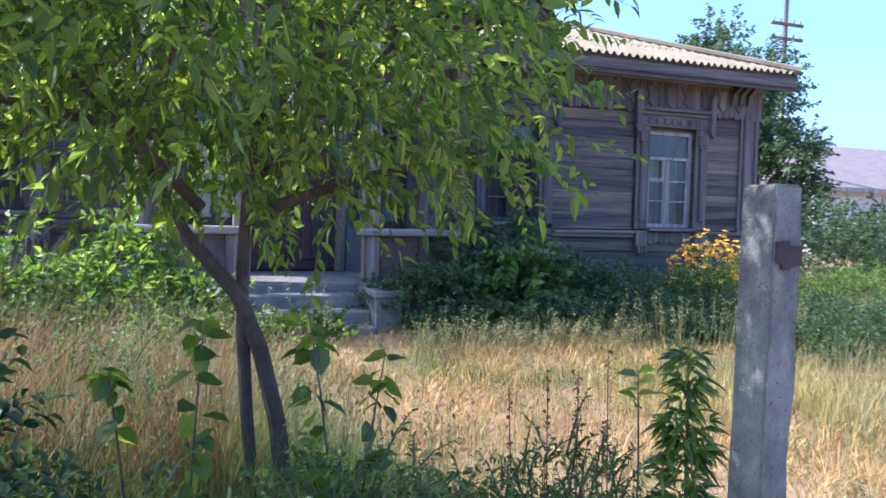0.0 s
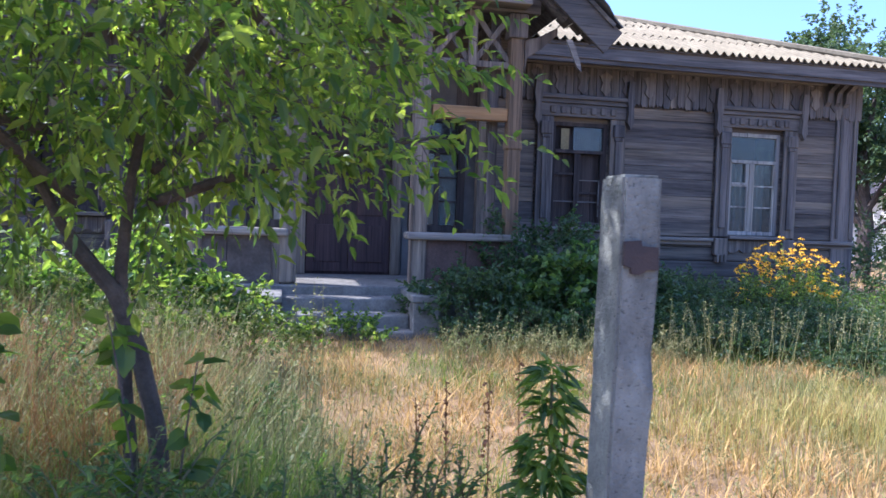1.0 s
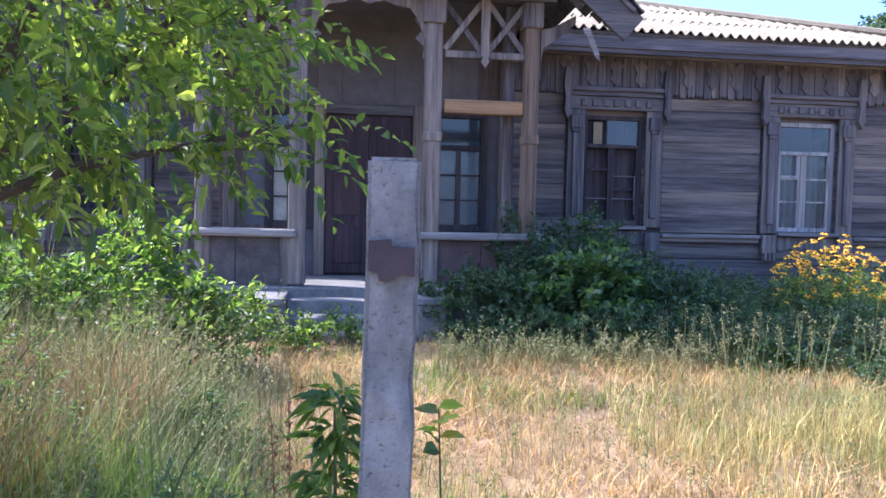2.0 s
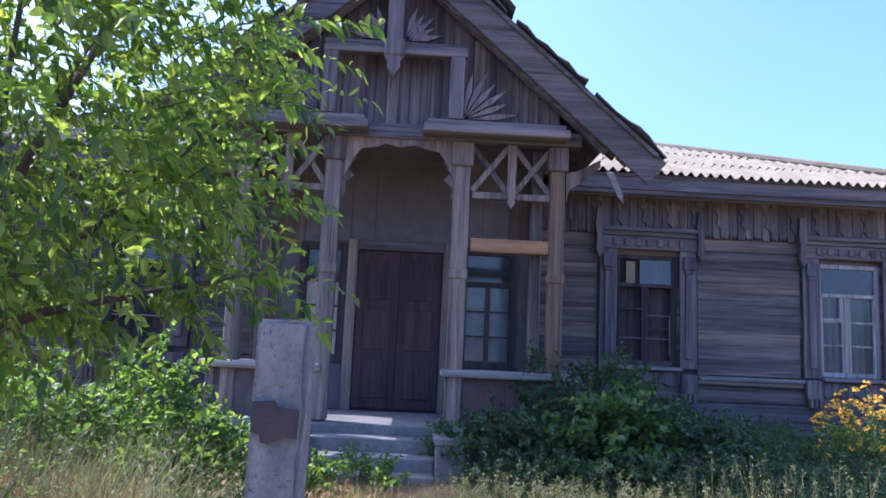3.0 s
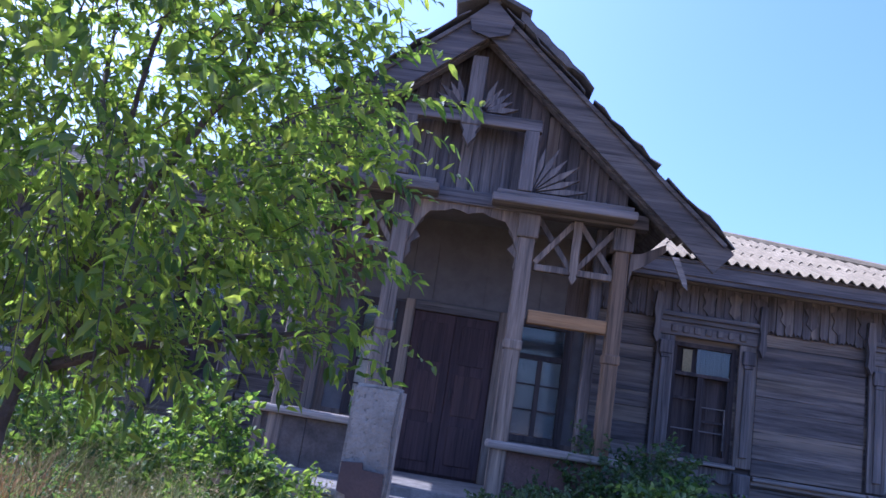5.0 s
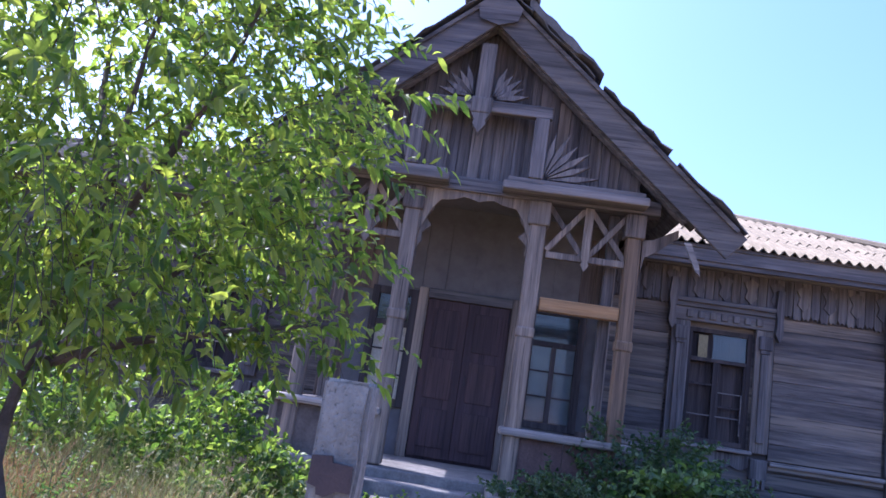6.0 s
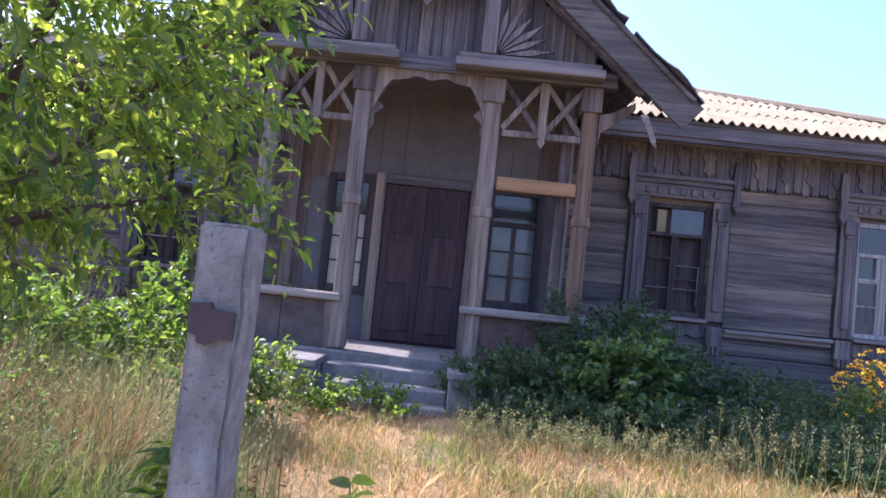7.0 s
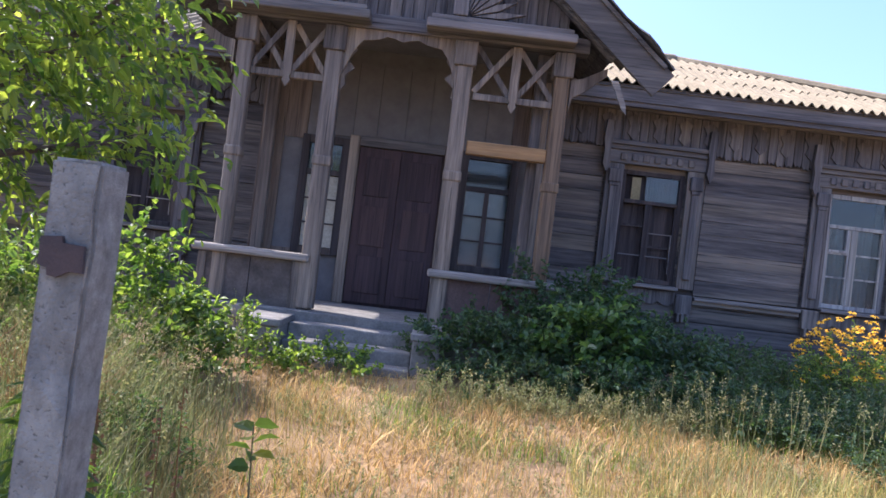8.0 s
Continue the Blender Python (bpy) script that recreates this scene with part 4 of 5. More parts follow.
def fruit_tree():
    g = np.random.default_rng(21)
    tree = thing("fruit_tree", (-0.1, 5.75, 0.0), "young fruit tree with forked dark trunk and backlit green leaves", "tree")
    part("trunk", tube(bmesh.new(), [(-0.03, 5.75, -0.1), (-0.05, 5.75, 0.5), (-0.08, 5.75, 0.77), (-0.132, 5.75, 0.99), (-0.198, 5.75, 1.156), (-0.323, 5.76, 1.3)], [0.034, 0.029, 0.026, 0.025, 0.024, 0.018], 10), M_BARK, tree)
    part("trunk", tube(bmesh.new(), [(-0.13, 5.8, -0.1), (-0.14, 5.8, 0.5), (-0.165, 5.79, 0.8), (-0.18, 5.77, 1.03), (-0.185, 5.77, 1.25)], [0.024, 0.021, 0.019, 0.02, 0.017], 10), M_BARK, tree)
    limbs = [
        [(-0.198, 5.76, 1.156), (-0.34, 5.78, 1.33), (-0.52, 5.85, 1.65), (-0.85, 5.95, 2.3), (-1.1, 6.0, 2.8)],
        [(-0.185, 5.77, 1.22), (-0.17, 5.8, 1.45), (-0.1, 5.85, 1.9), (-0.1, 5.9, 2.5), (-0.05, 5.95, 3.1)],
        [(-0.12, 5.83, 1.5), (0.1, 5.95, 1.7), (0.35, 6.05, 2.0), (0.6, 6.1, 2.3)],
        [(-0.1, 5.85, 1.7), (0.1, 5.7, 1.95), (0.3, 5.6, 2.25), (0.45, 5.5, 2.6)],
        [(-0.3, 5.78, 1.4), (-0.6, 5.6, 1.7), (-0.9, 5.45, 2.1), (-1.1, 5.3, 2.5)],
        [(-0.1, 5.87, 2.0), (-0.4, 6.2, 2.4), (-0.6, 6.5, 2.9)],
        [(-0.4, 5.82, 1.6), (-0.9, 5.9, 1.7), (-1.4, 6.0, 2.0)],
        [(-0.12, 5.8, 1.4), (0.15, 5.75, 1.5), (0.45, 5.8, 1.58), (0.75, 5.85, 1.65)],
    ]
    for l in limbs:
        part("limb", tube(bmesh.new(), l, list(np.linspace(0.019, 0.005, len(l))), 7), M_BARK, tree)
    st, wy, far, fway = [], [], [], []
    C, R = np.array((-0.22, 5.75, 2.27)), np.array((0.92, 0.92, 1.02))
    while len(st) < CROWN:
        d = unit(g.normal(0, 1, (1, 3)))[0]
        r = g.uniform(0.1, 1.0) ** 0.45
        p = C + R * d * r
        if p[2] < 1.38 + g.uniform(0, 0.16) or p[1] < 5.0:
            continue
        # every third shoot goes to an added unseen left lobe that shades the crown
        if len(st) % 3 == 0:
            p = p + np.array((-1.15, -0.1, 0.1))
        st.append(p)
        wy.append(d * np.array((1, 1, 0.5)) + g.normal(0, 0.4, 3) + np.array((0.15, 0, -0.05)))
    # long shoots that stand out of the crown towards the porch
    for p in ((0.6, 5.65, 2.25), (0.58, 5.7, 2.15), (0.52, 5.6, 2.05), (0.6, 5.6, 1.68), (0.54, 5.7, 1.6), (0.4, 5.5, 2.5), (0.32, 5.6, 2.65), (0.15, 5.55, 2.8), (0.48, 5.7, 1.85), (0.56, 5.55, 1.78)):
        for _ in range(2):
            far.append(np.array(p) + g.normal(0, 0.05, 3)), fway.append(np.array((1.0, g.normal(0, 0.3), 0.12 + g.normal(0, 0.25))))
    for _ in range(40):
        d = unit(g.normal(0, 1, (1, 3)))[0]
        p = C + R * d * 0.95
        if p[2] > 1.5 and p[1] > 5.1:
            far.append(p), fway.append(d + np.array((0.2, 0, 0.25)))
    for l in limbs:
        for _ in range(14):
            k = g.uniform(0.3, 1) * (len(l) - 1)
            i = min(int(k), len(l) - 2)
            p = np.array(l[i]) * (1 - k + i) + np.array(l[i + 1]) * (k - i)
            st.append(p), wy.append(g.normal(0, 0.6, 3) + np.array(l[-1]) - np.array(l[0]))
    pos, way, lines = shoots(g, np.array(st), np.array(wy), g.uniform(0.16, 0.32, len(st)), 13, -0.22)
    fpos, fdir, flines = shoots(g, np.array(far), np.array(fway), g.uniform(0.28, 0.46, len(far)), 17, -0.2)
    pos, way, lines = np.concatenate([pos, fpos]), np.concatenate([way, fdir]), lines + flines
    part("crown", tagged(leaf_mesh("crown", pos, way, g.uniform(0.032, 0.06, len(pos)), 0.44, M_LEAF, g, 0.2, 0.2), kind="stuff"), M_LEAF, tree, "dense backlit green leaves")
    part("twig_growth", tagged(twig_mesh("twig_growth", lines, 0.0025, M_BARK), kind="stuff"), M_BARK, tree)


CROWN = 2400
fruit_tree()

# the dark leaf colour here carries part of the house and gable shade
SH = "dark green weeds in the shade of the house"
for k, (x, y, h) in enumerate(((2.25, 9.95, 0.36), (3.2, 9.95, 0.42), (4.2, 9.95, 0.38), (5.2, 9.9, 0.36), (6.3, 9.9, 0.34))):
    bush("weeds", x, y, 0.62, 0.34, h, 190, 0.045, 0.5, M_WEED_SHADE, 80 + k, "low dark weeds along the edge of the yard", "weeds", length=0.2, group="weeds along the yard edge")
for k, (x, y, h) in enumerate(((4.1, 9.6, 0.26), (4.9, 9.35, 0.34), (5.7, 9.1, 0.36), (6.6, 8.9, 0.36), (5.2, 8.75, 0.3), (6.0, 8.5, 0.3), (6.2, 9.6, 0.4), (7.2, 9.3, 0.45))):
    bush("weeds", x, y, 0.6, 0.36, h, 190, 0.042, 0.45, M_WEED_SHADE, 180 + k, "low dark weeds along the edge of the yard", "weeds", length=0.18, group="weeds along the yard edge")
bush("bush", 2.15, 10.55, 0.72, 0.42, 0.78, 300, 0.055, 0.6, M_WEED_SHADE, 1, "dark green leafy bush beside the porch steps", "bush")
bush("bush", 2.95, 11.0, 0.72, 0.6, 1.38, 480, 0.06, 0.6, M_WEED_SHADE, 2, "dark green bush against the house wall", "bush")
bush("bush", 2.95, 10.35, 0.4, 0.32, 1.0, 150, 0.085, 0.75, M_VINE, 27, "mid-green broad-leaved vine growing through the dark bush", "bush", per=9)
bush("bush", 3.8, 10.75, 0.65, 0.45, 0.8, 240, 0.06, 0.6, M_WEED_SHADE, 22, "dark green bush at the edge of the yard", "bush")
bush("weeds", 4.7, 11.2, 0.9, 0.9, 0.55, 330, 0.05, 0.5, M_WEED_SHADE, 3, SH, "weeds")
bush("weeds", 6.2, 11.6, 1.2, 1.1, 0.5, 330, 0.05, 0.5, M_WEED_SHADE, 4, SH, "weeds")
bush("weeds", 7.9, 11.9, 0.9, 0.9, 0.75, 220, 0.05, 0.5, M_WEED_SHADE, 14, SH, "weeds")
bush("weeds", 4.9, 10.5, 0.9, 0.35, 0.42, 200, 0.045, 0.45, M_WEED_SHADE, 15, SH, "weeds")
bush("weeds", 5.6, 10.0, 1.0, 0.35, 0.36, 260, 0.045, 0.4, M_WEED_SHADE, 25, "low green weeds at the edge of the yard", "weeds")
bush("weeds", 7.6, 10.3, 1.1, 0.7, 0.6, 330, 0.06, 0.35, M_BUSH, 5, "bright green weeds beyond the house corner", "weeds")
bush("bush", -0.6, 9.1, 0.62, 0.55, 1.12, 336, 0.07, 0.62, M_BUSH, 6, "sunlit bright green bush with broad leaves", "bush", group="bushes beside the porch")
bush("bush", -1.75, 8.8, 0.85, 0.7, 1.2, 384, 0.07, 0.62, M_BUSH, 7, "sunlit bright green bush with broad leaves", "bush", group="bushes beside the porch")
bush("bush", -3.1, 8.6, 0.9, 0.8, 1.4, 336, 0.07, 0.62, M_BUSH, 23, "sunlit bright green bush with broad leaves", "bush", group="bushes beside the porch")
bush("bush", -0.05, 9.75, 0.3, 0.35, 0.42, 90, 0.05, 0.6, M_BUSH, 16, "small bright green bush before the step cheek", "bush")
bush("weeds", 0.75, 10.0, 0.4, 0.2, 0.16, 70, 0.05, 0.7, M_BUSH, 17, "low green weeds before the steps", "weeds")
# near, at the edge of the path
# leaf colour darkened to stand in for the tree's shade on these weeds
bush("weeds", -0.62, 5.0, 0.46, 0.3, 1.08, 330, 0.032, 0.6, M_WEED_SHADE, 8, "dark green leafy weeds under the fruit tree", "weeds", length=0.18, low=0.4)
bush("weeds", 0.05, 5.1, 0.44, 0.24, 1.06, 620, 0.024, 0.4, M_VINE, 9, "thin green weeds by the path", "weeds", length=0.17, low=0.4)
bush("weeds", 0.52, 5.15, 0.34, 0.2, 1.0, 520, 0.022, 0.4, M_VINE, 10, "thin green weeds by the path", "weeds", length=0.17, low=0.4)
bush("weeds", -0.95, 5.12, 0.36, 0.28, 1.3, 300, 0.036, 0.55, M_WEED_SHADE, 12, "dark green leafy weeds under the fruit tree", "weeds", length=0.22, low=0.3)
bush("weeds", -1.2, 5.3, 0.5, 0.4, 1.68, 680, 0.046, 0.55, M_WEED_SHADE, 11, "dark green leafy weeds under the fruit tree", "weeds", length=0.25, low=0.35)

for k, (x, y, h) in enumerate(((-1.6, 6.7, 0.95), (-0.95, 7.3, 0.85), (-0.35, 6.6, 0.8), (0.0, 7.4, 0.5), (-2.3, 7.5, 1.0), (0.25, 6.3, 0.5), (-0.9, 6.1, 0.95), (-1.7, 8.0, 0.9), (-0.5, 8.1, 0.7), (-1.3, 6.2, 1.0), (-0.6, 6.9, 0.85), (-1.15, 7.9, 0.9), (-2.2, 6.6, 1.1), (-0.1, 6.0, 0.6))):
    bush("weeds", x, y, 0.42, 0.36, h, 190, 0.032, 0.4, M_VINE, 120 + k, "fine-leaved green weeds among tall half-dry grass", "weeds", length=0.2, low=0.3, group="weeds in the tall grass")


def hemp(cx, cy, top, seed):
    """An upright weed with whorls of narrow fingered leaves."""
    g = np.random.default_rng(seed)
    ob = thing("tall_weed", (cx, cy, 0.0), "upright green weed with narrow fingered leaves", "weed")
    pos, way = [], []
    for k in range(44):
        z = top - 0.55 * (k / 44) ** 0.9 + g.normal(0, 0.035)
        r = 0.02 + 0.11 * (k / 44) ** 0.6
        for b in range(4):
            a = k * 2.4 + b * 2.1
            q = r * g.uniform(0.1, 0.85)
            c = np.array((cx + q * math.cos(a), cy + q * math.sin(a), z + g.normal(0, 0.012)))
            for f in range(5):
                t = a + (f - 2) * 0.45 + g.normal(0, 0.2)
                pos.append(c), way.append((math.cos(t), math.sin(t), 0.15 - 0.1 * abs(f - 2) + g.normal(0, 0.4)))
    pos, way = np.array(pos), np.array(way)
    part("leaves", tagged(leaf_mesh("leaves", pos, way, g.uniform(0.035, 0.075, len(pos)), 0.22, M_BUSH, g, 0.2, 0.3), kind="stuff"), M_BUSH, ob)
    part("stem", tube(bmesh.new(), [(cx, cy, -0.05), (cx + 0.01, cy, top * 0.5), (cx, cy, top)], [0.008, 0.006, 0.003], 6), M_STEM, ob)


hemp(0.86, 5.1, 1.04, 2)


def seedling(cx, cy, top, n, leaf, seed):
    g = np.random.default_rng(seed)
    ob = thing("seedling", (cx, cy, 0.0), "small sapling with a few broad dark leaves", "seedling")
    part("stem", tube(bmesh.new(), [(cx, cy, -0.05), (cx + 0.015, cy, top * 0.6), (cx, cy, top)], [0.005, 0.004, 0.002], 6), M_STEM, ob)
    pos = np.array([(cx, cy, top - 0.13 * k / n) for k in range(n)])
    way = np.array([(math.cos(k * 2.4), 0.6 * math.sin(k * 2.4), 0.2) for k in range(n)])
    part("leaves", tagged(leaf_mesh("leaves", pos, way, np.full(n, leaf) * g.uniform(0.8, 1.2, n), 0.7, M_LEAF, g, 0.15, 0.15), kind="stuff"), M_LEAF, ob)


seedling(1.12, 5.68, 0.88, 8, 0.085, 3)


def sucker(cx, cy, top, lean, n, seed):
    """A leaning shoot with broad round leaves hanging along its upper part."""
    g = np.random.default_rng(seed)
    ob = thing("sapling", (cx, cy, 0.0), "thin dark sapling with broad rounded leaves under the tree", "sapling", "saplings under the tree")
    line = [(cx, cy, -0.05), (cx + lean * 0.35, cy, top * 0.55), (cx + lean * 0.75, cy - 0.02, top * 0.85), (cx + lean, cy - 0.03, top)]
    part("stem", tube(bmesh.new(), line, [0.0035, 0.003, 0.0025, 0.0015], 5), M_BARK, ob)
    k = g.uniform(0.5, 1.0, n)
    pos = np.array([(cx + lean * max(0.0, t * 1.25 - 0.25) + g.normal(0, 0.012), cy + g.normal(0, 0.02), top * t) for t in k])
    way = np.column_stack([g.normal(0, 0.8, n), g.normal(0, 0.5, n), g.uniform(-1.0, 0.15, n)])
    part("leaves", tagged(leaf_mesh("leaves", pos, way, g.uniform(0.05, 0.072, n), 0.8, M_LEAF, g, 0.12, 0.1), kind="stuff"), M_LEAF, ob)


for k, (x, y, h, lean, n) in enumerate(((0.03, 5.22, 1.17, -0.12, 38), (0.0, 5.24, 1.06, 0.09, 34), (-0.36, 5.22, 1.16, 0.05, 38), (-0.42, 5.28, 1.05, -0.08, 26))):
    sucker(x, y, h, lean, n, 90 + k)


def dock(cx, cy, top, seed):
    """A dried dock: a brown stalk with clustered seeds."""
    g = np.random.default_rng(seed)
    ob = thing("dried_dock", (cx, cy, 0.0), "dried reddish-brown dock stalk with clustered seeds", "weed", "dried dock stalks in the yard")
    part("stem", tube(bmesh.new(), [(cx, cy, -0.05), (cx + 0.01, cy, top * 0.5), (cx + g.normal(0, 0.015), cy, top)], [0.003, 0.0025, 0.0015], 5), M_BROWN, ob)
    n = 60
    t = g.uniform(0.45, 1.0, n)
    pos = np.column_stack([cx + g.normal(0, 0.011, n) * (1.4 - t), cy + g.normal(0, 0.011, n), top * t])
    part("seed_head", tagged(leaf_mesh("seed_head", pos, g.normal(0, 1, (n, 3)), g.uniform(0.01, 0.02, n), 0.8, M_DOCK, g), kind="stuff"), M_DOCK, ob)


M_DOCK = leafy("dock_seed", (0.16, 0.075, 0.035), (0.34, 0.17, 0.08), (0.34, 0.16, 0.07), 0.3, 0.8)
for k, (x, y, h) in enumerate(((0.95, 5.6, 0.98), (0.87, 5.66, 0.9), (0.73, 5.6, 0.92), (0.68, 5.75, 0.84))):
    dock(x, y, h, 300 + k)


def coneflowers():
    """A clump of tall orange flowers before the wall."""
    g = np.random.default_rng(12)
    cx, cy = 5.6, 10.6
    ob = bush("flower_clump", cx, cy, 0.58, 0.35, 0.85, 190, 0.05, 0.45, M_BUSH, 13, "tall clump of orange-yellow daisy flowers on green stems", "flowers")
    pos, way = [], []
    disc = bmesh.new()
    for k in range(150):
        a, r = g.uniform(0, math.tau), math.sqrt(g.uniform(0, 1))
        p = np.array((cx + 0.6 * r * math.cos(a), cy + 0.38 * r * math.sin(a), 0.28 + 0.7 + 0.38 * (1 - r * r) * g.uniform(0.3, 1.1) - 0.4 * g.uniform(0, 1) ** 2))
        tilt = np.array((g.normal(0, 0.35), g.normal(-0.3, 0.35), 1.0))
        tilt /= np.linalg.norm(tilt)
        u = np.cross(tilt, (1, 0, 0))
        v = np.cross(tilt, u)
        for f in range(9):
            t = f * math.tau / 9
            pos.append(p), way.append(u * math.cos(t) + v * math.sin(t) - 0.1 * tilt)
        bmesh.ops.create_icosphere(disc, subdivisions=1, radius=0.011, matrix=Matrix.Translation(p + tilt * 0.004))
    part("petals", tagged(leaf_mesh("petals", np.array(pos), np.array(way), g.uniform(0.034, 0.05, len(pos)), 0.5, M_PETAL, g, 0.1, 0.2), kind="stuff"), M_PETAL, ob, "orange-yellow petals")
    part("flower_centre", tagged(link_mesh("flower_centre", disc, M_RUST), kind="stuff"), M_RUST, ob)


coneflowers()


# ---- grass ----
def grass(name, n, x0, x1, y0, y1, h0, h1, w, mat, seed, label, lean=(0.2, 1.2), keep=None, fade=None):
    g = np.random.default_rng(seed)
    xy = np.column_stack([g.uniform(x0, x1, n), g.uniform(y0, y1, n)])
    pat = np.array([noise.noise((a * 1.1, b * 1.1, seed)) for a, b in xy])
    if keep:
        xy, pat = xy[keep(xy[:, 0], xy[:, 1], pat)], pat[keep(xy[:, 0], xy[:, 1], pat)]
    m = len(xy)
    h = g.uniform(h0, h1, m) * (1 + 0.6 * pat)
    if fade:
        h = h * np.clip(fade(xy[:, 0], xy[:, 1]) + g.normal(0, 0.15, m), 0.15, 1)
    ob = blades(name, xy, h, g.uniform(*lean, m), g.uniform(0.6, 1.2, m) * w, mat, g, gz)
    return tagged(ob, label, "grass", kind="stuff")


grass("dry_grass", 80000, -3.0, 10.0, 5.4, 10.3, 0.03, 0.13, 0.0026, M_DRY, 8, "trampled straw-coloured dry grass", (0.4, 2.2), lambda x, y, p: (p > -0.32) & ((y < 9.6 + 0.3 * p) | (x < 1.7)))
grass("dry_grass", 15000, 0.4, 9.5, 5.6, 9.6, 0.06, 0.2, 0.0026, M_DRY, 28, "standing tufts of straw-coloured dry grass", (0.2, 0.9), lambda x, y, p: p > 0.02)
grass("dry_grass", 9000, 9, 25, 6, 22, 0.1, 0.3, 0.006, M_DRY, 18, "straw-coloured dry grass by the neighbouring plot")
EDGE = lambda x, y: (1.0 - 0.25 * (y - 6) - x) / 0.9
grass("green_weeds", 9000, -0.8, 0.85, 5.25, 6.6, 0.45, 0.85, 0.0024, M_BUSH, 39, "tall thin green weeds by the path", (0.1, 0.6), lambda x, y, p: EDGE(x, y) > 0.05, EDGE)
grass("tall_grass", 26000, -3.2, 0.9, 5.5, 9.2, 0.35, 0.9, 0.0024, M_MIXG, 9, "tall half-dry grass under the tree", (0.1, 0.9), lambda x, y, p: EDGE(x, y) > 0.1 - 0.5 * p, EDGE)
grass("brown_weeds", 14000, -1.9, -0.15, 5.5, 7.5, 0.55, 0.95, 0.0028, M_BROWN, 19, "reddish-brown dried weeds under the tree", (0.1, 0.8), lambda x, y, p: p > -0.1)
grass("tall_grass", 6000, 0.2, 4.0, 5.6, 10.2, 0.06, 0.24, 0.0024, M_MIXG, 10, "tufts of greenish grass in the dry yard", (0.1, 0.8), lambda x, y, p: p > 0.18)
grass("green_grass", 9000, 0.0, 6.0, 5.8, 10.3, 0.04, 0.16, 0.003, M_BUSH, 29, "small green tufts in the dry yard", (0.2, 1.0), lambda x, y, p: p > 0.22)
grass("green_grass", 17000, 3.0, 9.0, 8.3, 10.4, 0.08, 0.32, 0.0032, M_BUSH, 49, "green grass at the shaded edge of the yard", (0.1, 0.8), lambda x, y, p: y > 10.55 - 0.34 * x + p, lambda x, y: (y - 10.35 + 0.34 * x) / 0.6)
grass("brown_grass", 15000, 0.6, 7.0, 5.8, 9.6, 0.02, 0.1, 0.003, M_BROWN, 59, "patches of reddish trampled dry grass", (0.5, 2.2), lambda x, y, p: p < -0.12)
grass("green_grass", 7000, 1.2, 5.5, 8.4, 9.8, 0.03, 0.15, 0.003, M_BUSH, 69, "low green tufts before the weeds", (0.2, 1.2), lambda x, y, p: p > 0.05)
grass("tall_grass", 4000, 1.8, 9.0, 9.3, 9.8, 0.05, 0.24, 0.0024, M_MIXG, 11, "seeding grass along the edge of the weeds", (0.1, 0.7))
grass("tall_grass", 5500, 2.2, 6.5, 6.2, 8.6, 0.1, 0.36, 0.0026, M_MIXG, 12, "tufts of yellow-green grass in the yard", (0.1, 0.7), lambda x, y, p: x > 2.4 + 0.6 * (8.6 - y) - p, lambda x, y: (x - 2.2 - 0.5 * (8.6 - y)) / 0.8)
grass("tall_grass", 2600, 2.5, 4.4, 6.9, 8.5, 0.1, 0.3, 0.003, M_YGRASS, 13, "sunlit yellow-green grass tufts in the yard", (0.1, 0.8), lambda x, y, p: p > 0.14)


def seed_stalks(n, x0, x1, y0, y1, h0, h1, seed):
    """Thin weed stalks with pale seed tufts."""
    g = np.random.default_rng(seed)
    lines, pos, way = [], [], []
    for _ in range(n):
        x, y, h = g.uniform(x0, x1), g.uniform(y0, y1), g.uniform(h0, h1)
        b = np.array((x, y, float(gz(x, y)) - 0.02))
        t = b + np.array((g.normal(0, 0.08), g.normal(0, 0.05), h))
        lines.append((b, (b + t) / 2 + g.normal(0, 0.012, 3), t))
        for k in range(14):
            pos.append(t - (t - b) * g.uniform(0, 0.3) + g.normal(0, 0.012, 3)), way.append(g.normal(0, 1, 3) + np.array((0, 0, 0.6)))
    ob = thing("seeding_weeds", ((x0 + x1) / 2, (y0 + y1) / 2, float(gz(0, (y0 + y1) / 2))), "thin pale seeding weed stalks along the yard edge", "weeds", kind="stuff")
    part("stalk_growth", tagged(twig_mesh("stalk_growth", lines, 0.0035, M_MIXG), kind="stuff"), M_MIXG, ob)
    part("seed_tufts", tagged(leaf_mesh("seed_tufts", np.array(pos), np.array(way), g.uniform(0.012, 0.026, len(pos)), 0.5, M_MIXG, g), kind="stuff"), M_MIXG, ob)


seed_stalks(230, 1.8, 8.5, 9.3, 9.7, 0.18, 0.42, 31)
seed_stalks(620, -2.6, 0.5, 5.6, 8.4, 0.45, 0.95, 32)
seed_stalks(750, 0.5, 6.2, 5.9, 9.4, 0.06, 0.24, 34)
grass("dry_grass", 13000, 0.3, 8.0, 5.8, 9.6, 0.05, 0.17, 0.0055, M_DRY, 38, "coarse straw blades in the dry yard", (0.3, 1.6), lambda x, y, p: p > -0.1)
seed_stalks(60, 3.4, 5.4, 8.7, 9.4, 0.35, 0.62, 33)
seed_stalks(240, 1.5, 3.8, 9.1, 9.5, 0.15, 0.34, 35)


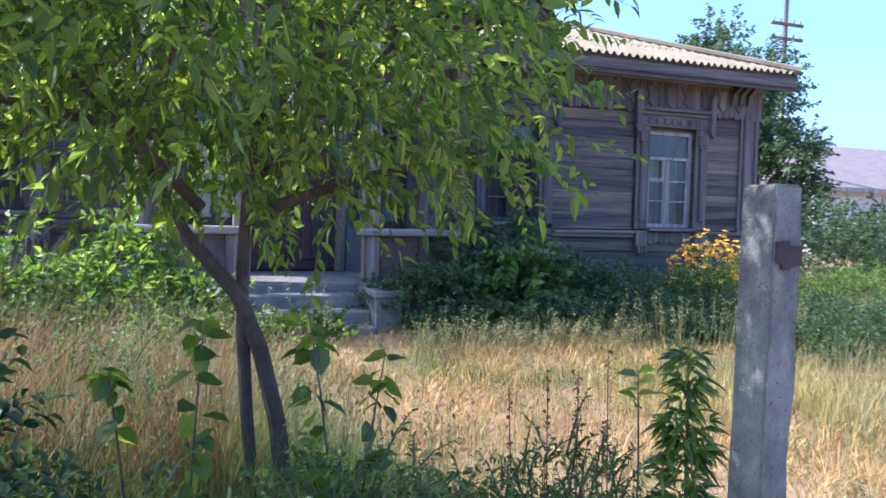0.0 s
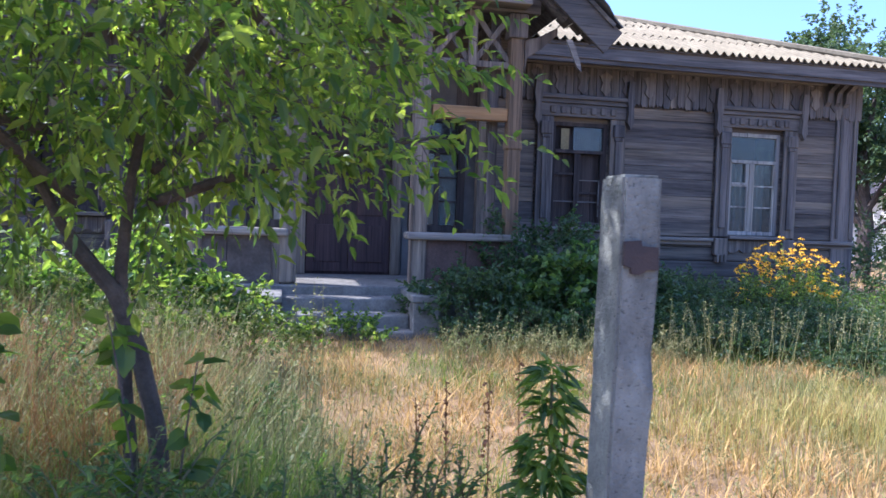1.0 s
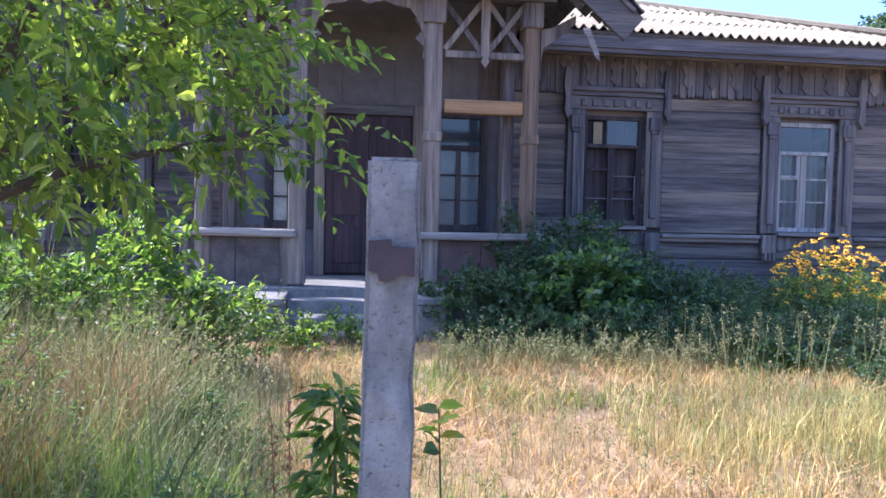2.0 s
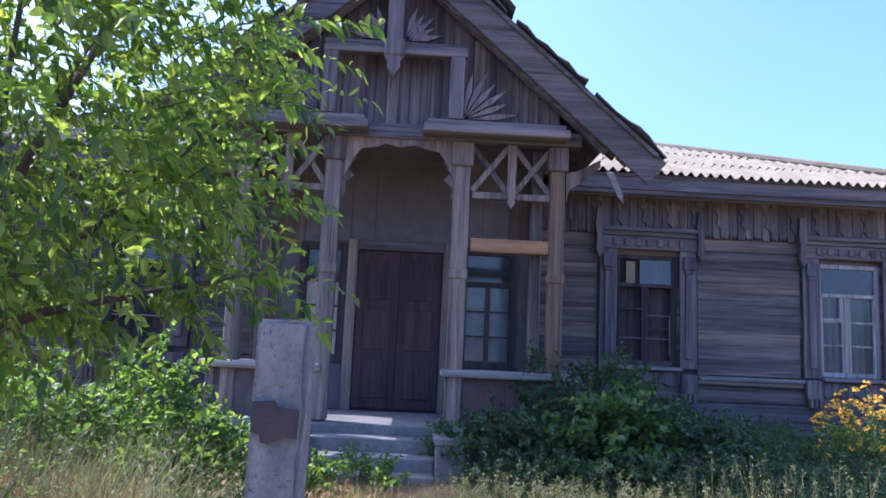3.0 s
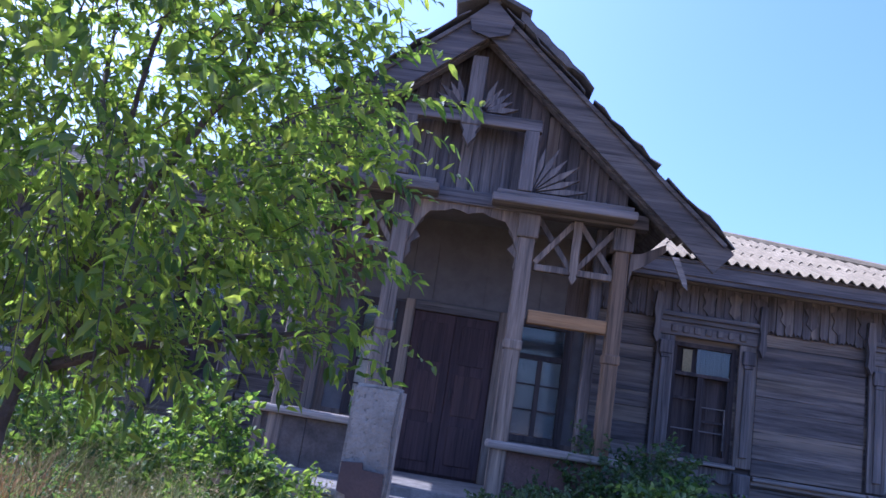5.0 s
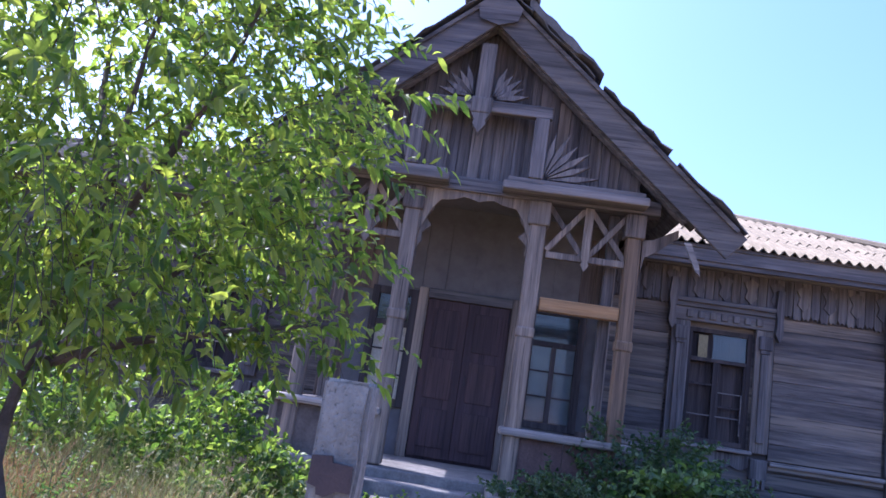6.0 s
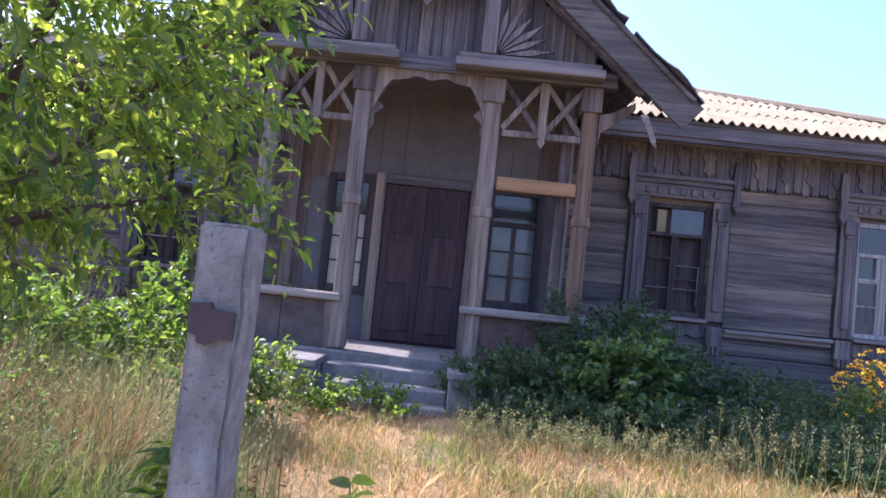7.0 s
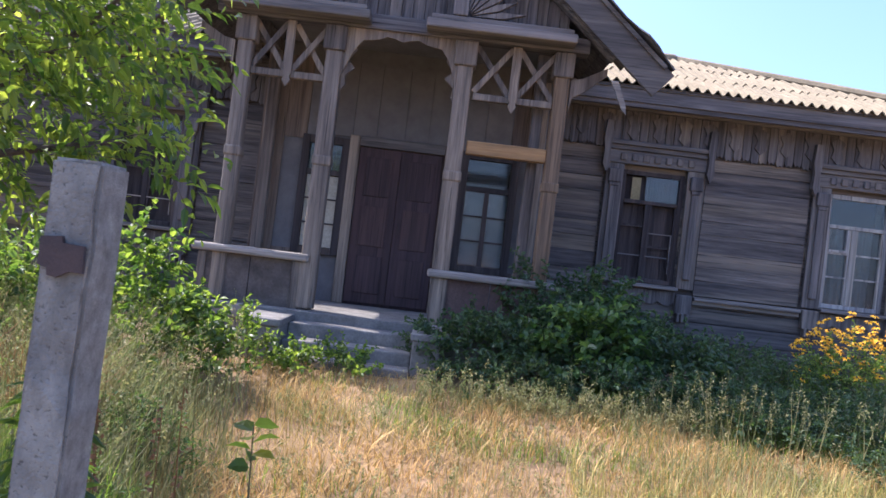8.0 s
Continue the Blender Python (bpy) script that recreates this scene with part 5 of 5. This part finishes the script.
# ---- beyond the house ----
def big_tree(cx, cy, height, spread, n, seed, label, leaf=0.11):
    g = np.random.default_rng(seed)
    ob = thing("tree", (cx, cy, 0.28), label, "tree")
    part("trunk", tube(bmesh.new(), [(cx, cy, 0), (cx + 0.1, cy, height * 0.3), (cx, cy + 0.1, height * 0.55), (cx + 0.15, cy, height * 0.85)], [0.2, 0.16, 0.11, 0.03], 9), M_BARK, ob)
    lobes = []
    for k in range(11):
        a, z = g.uniform(0, math.tau), g.uniform(0.35, 0.95)
        r = spread * g.uniform(0.35, 0.75) * (1.25 - z)
        c = np.array((cx + r * 1.3 * math.cos(a), cy + r * 1.3 * math.sin(a), height * z))
        lobes.append((c, spread * g.uniform(0.28, 0.5)))
        part("limb", tube(bmesh.new(), [(cx, cy, height * z * 0.6), tuple((c + np.array((cx, cy, height * z * 0.7))) / 2), tuple(c)], [0.07, 0.045, 0.015], 6), M_BARK, ob)
    st, wy = [], []
    for c, r in lobes:
        for _ in range(n // 11):
            d = unit(g.normal(0, 1, (1, 3)))[0]
            st.append(c + d * r * g.uniform(0.3, 1.05)), wy.append(d + np.array((0, 0, 0.4)))
    pos, way, lines = shoots(g, np.array(st), np.array(wy), g.uniform(0.25, 0.6, len(st)), 9)
    part("crown", tagged(leaf_mesh("crown", pos, way, leaf * g.uniform(0.7, 1.3, len(pos)), 0.6, M_FAR, g), kind="stuff"), M_FAR, ob)


big_tree(13.0, 18.0, 5.3, 1.55, 1500, 41, "leafy green tree beyond the house corner", 0.12)
big_tree(18.6, 26.5, 8.6, 2.8, 1700, 42, "tall green tree behind the house", 0.17)
big_tree(21.5, 32.0, 8.0, 2.6, 900, 43, "tall green tree behind the house", 0.2)
big_tree(34.0, 46.0, 8.0, 4.0, 700, 46, "distant green tree by the neighbouring house", 0.25)
big_tree(-5.5, 10.2, 4.6, 2.2, 1300, 45, "green garden tree beside the house")
for k, (x, y) in enumerate(((11.2, 14.5), (13.2, 15.5), (15.5, 16.5), (18.0, 18.0), (21.0, 20.0), (24.5, 22.5))):
    bush("hedge_bush", x, y, 1.4, 1.1, 1.75, 260, 0.09, 0.6, M_FAR, 60 + k, "dark green hedge bush along the neighbouring plot", "bush", length=0.5, group="hedge along the neighbouring plot")
bush("weeds", 10.8, 12.0, 1.4, 1.0, 0.7, 220, 0.08, 0.4, M_BUSH, 71, "bright green weeds beyond the house corner", "weeds")
bush("weeds", 13.4, 13.2, 1.5, 0.9, 0.6, 220, 0.08, 0.4, M_BUSH, 72, "bright green weeds before the hedge", "weeds")


def neighbour():
    x0, x1, y0, y1 = 24.5, 40.0, 27.0, 35.0
    ob = thing("neighbour_house", (32, 31, 0.28), "white-walled neighbouring house with a reddish-grey slate roof", "house")
    part("wall", B(x0, x1, y0, y1, 0.1, 3.0), M_WALL, ob)
    bm = bmesh.new()
    ym = (y0 + y1) / 2
    vs = [bm.verts.new(c) for c in ((x0 - 0.5, y0 - 0.5, 3.0), (x1 + 0.5, y0 - 0.5, 3.0), (x1 + 0.5, y1 + 0.5, 3.0), (x0 - 0.5, y1 + 0.5, 3.0), (x0 + 1.2, ym, 5.3), (x1 - 1.2, ym, 5.3))]
    for f in ((0, 1, 5, 4), (1, 2, 5), (2, 3, 4, 5), (3, 0, 4), (3, 2, 1, 0)):
        bm.faces.new([vs[i] for i in f])
    part("roof", bm, M_TILE, ob)
    part("eave_board", B(x0 - 0.5, x1 + 0.5, y0 - 0.56, y0 - 0.51, 2.85, 3.03), M_WHITE, ob)


M_WALL = plain("whitewash", (0.62, 0.61, 0.58), (0.78, 0.77, 0.74), 2, 0.9)
M_TILE = plain("old_tile_roof", (0.17, 0.14, 0.13), (0.26, 0.215, 0.2), 3, 0.9)
neighbour()

pole = thing("power_pole", (23.5, 28.0, 0.28), "wooden power pole with crossarms and insulators", "pole")
part("mast", tube(bmesh.new(), [(23.5, 28.0, 0.0), (23.55, 28.0, 10.9)], [0.13, 0.09], 10), M_BOARD, pole)
for z in (9.1, 9.7):
    part("crossarm", B(22.7, 24.4, 27.86, 27.96, z, z + 0.12, 0.01), M_BOARD, pole)
    for x in (22.85, 23.2, 23.9, 24.25):
        part("insulator", tube(bmesh.new(), [(x, 27.91, z + 0.12), (x, 27.91, z + 0.22), (x, 27.91, z + 0.28)], [0.04, 0.045, 0.02], 8), M_WHITE, pole)
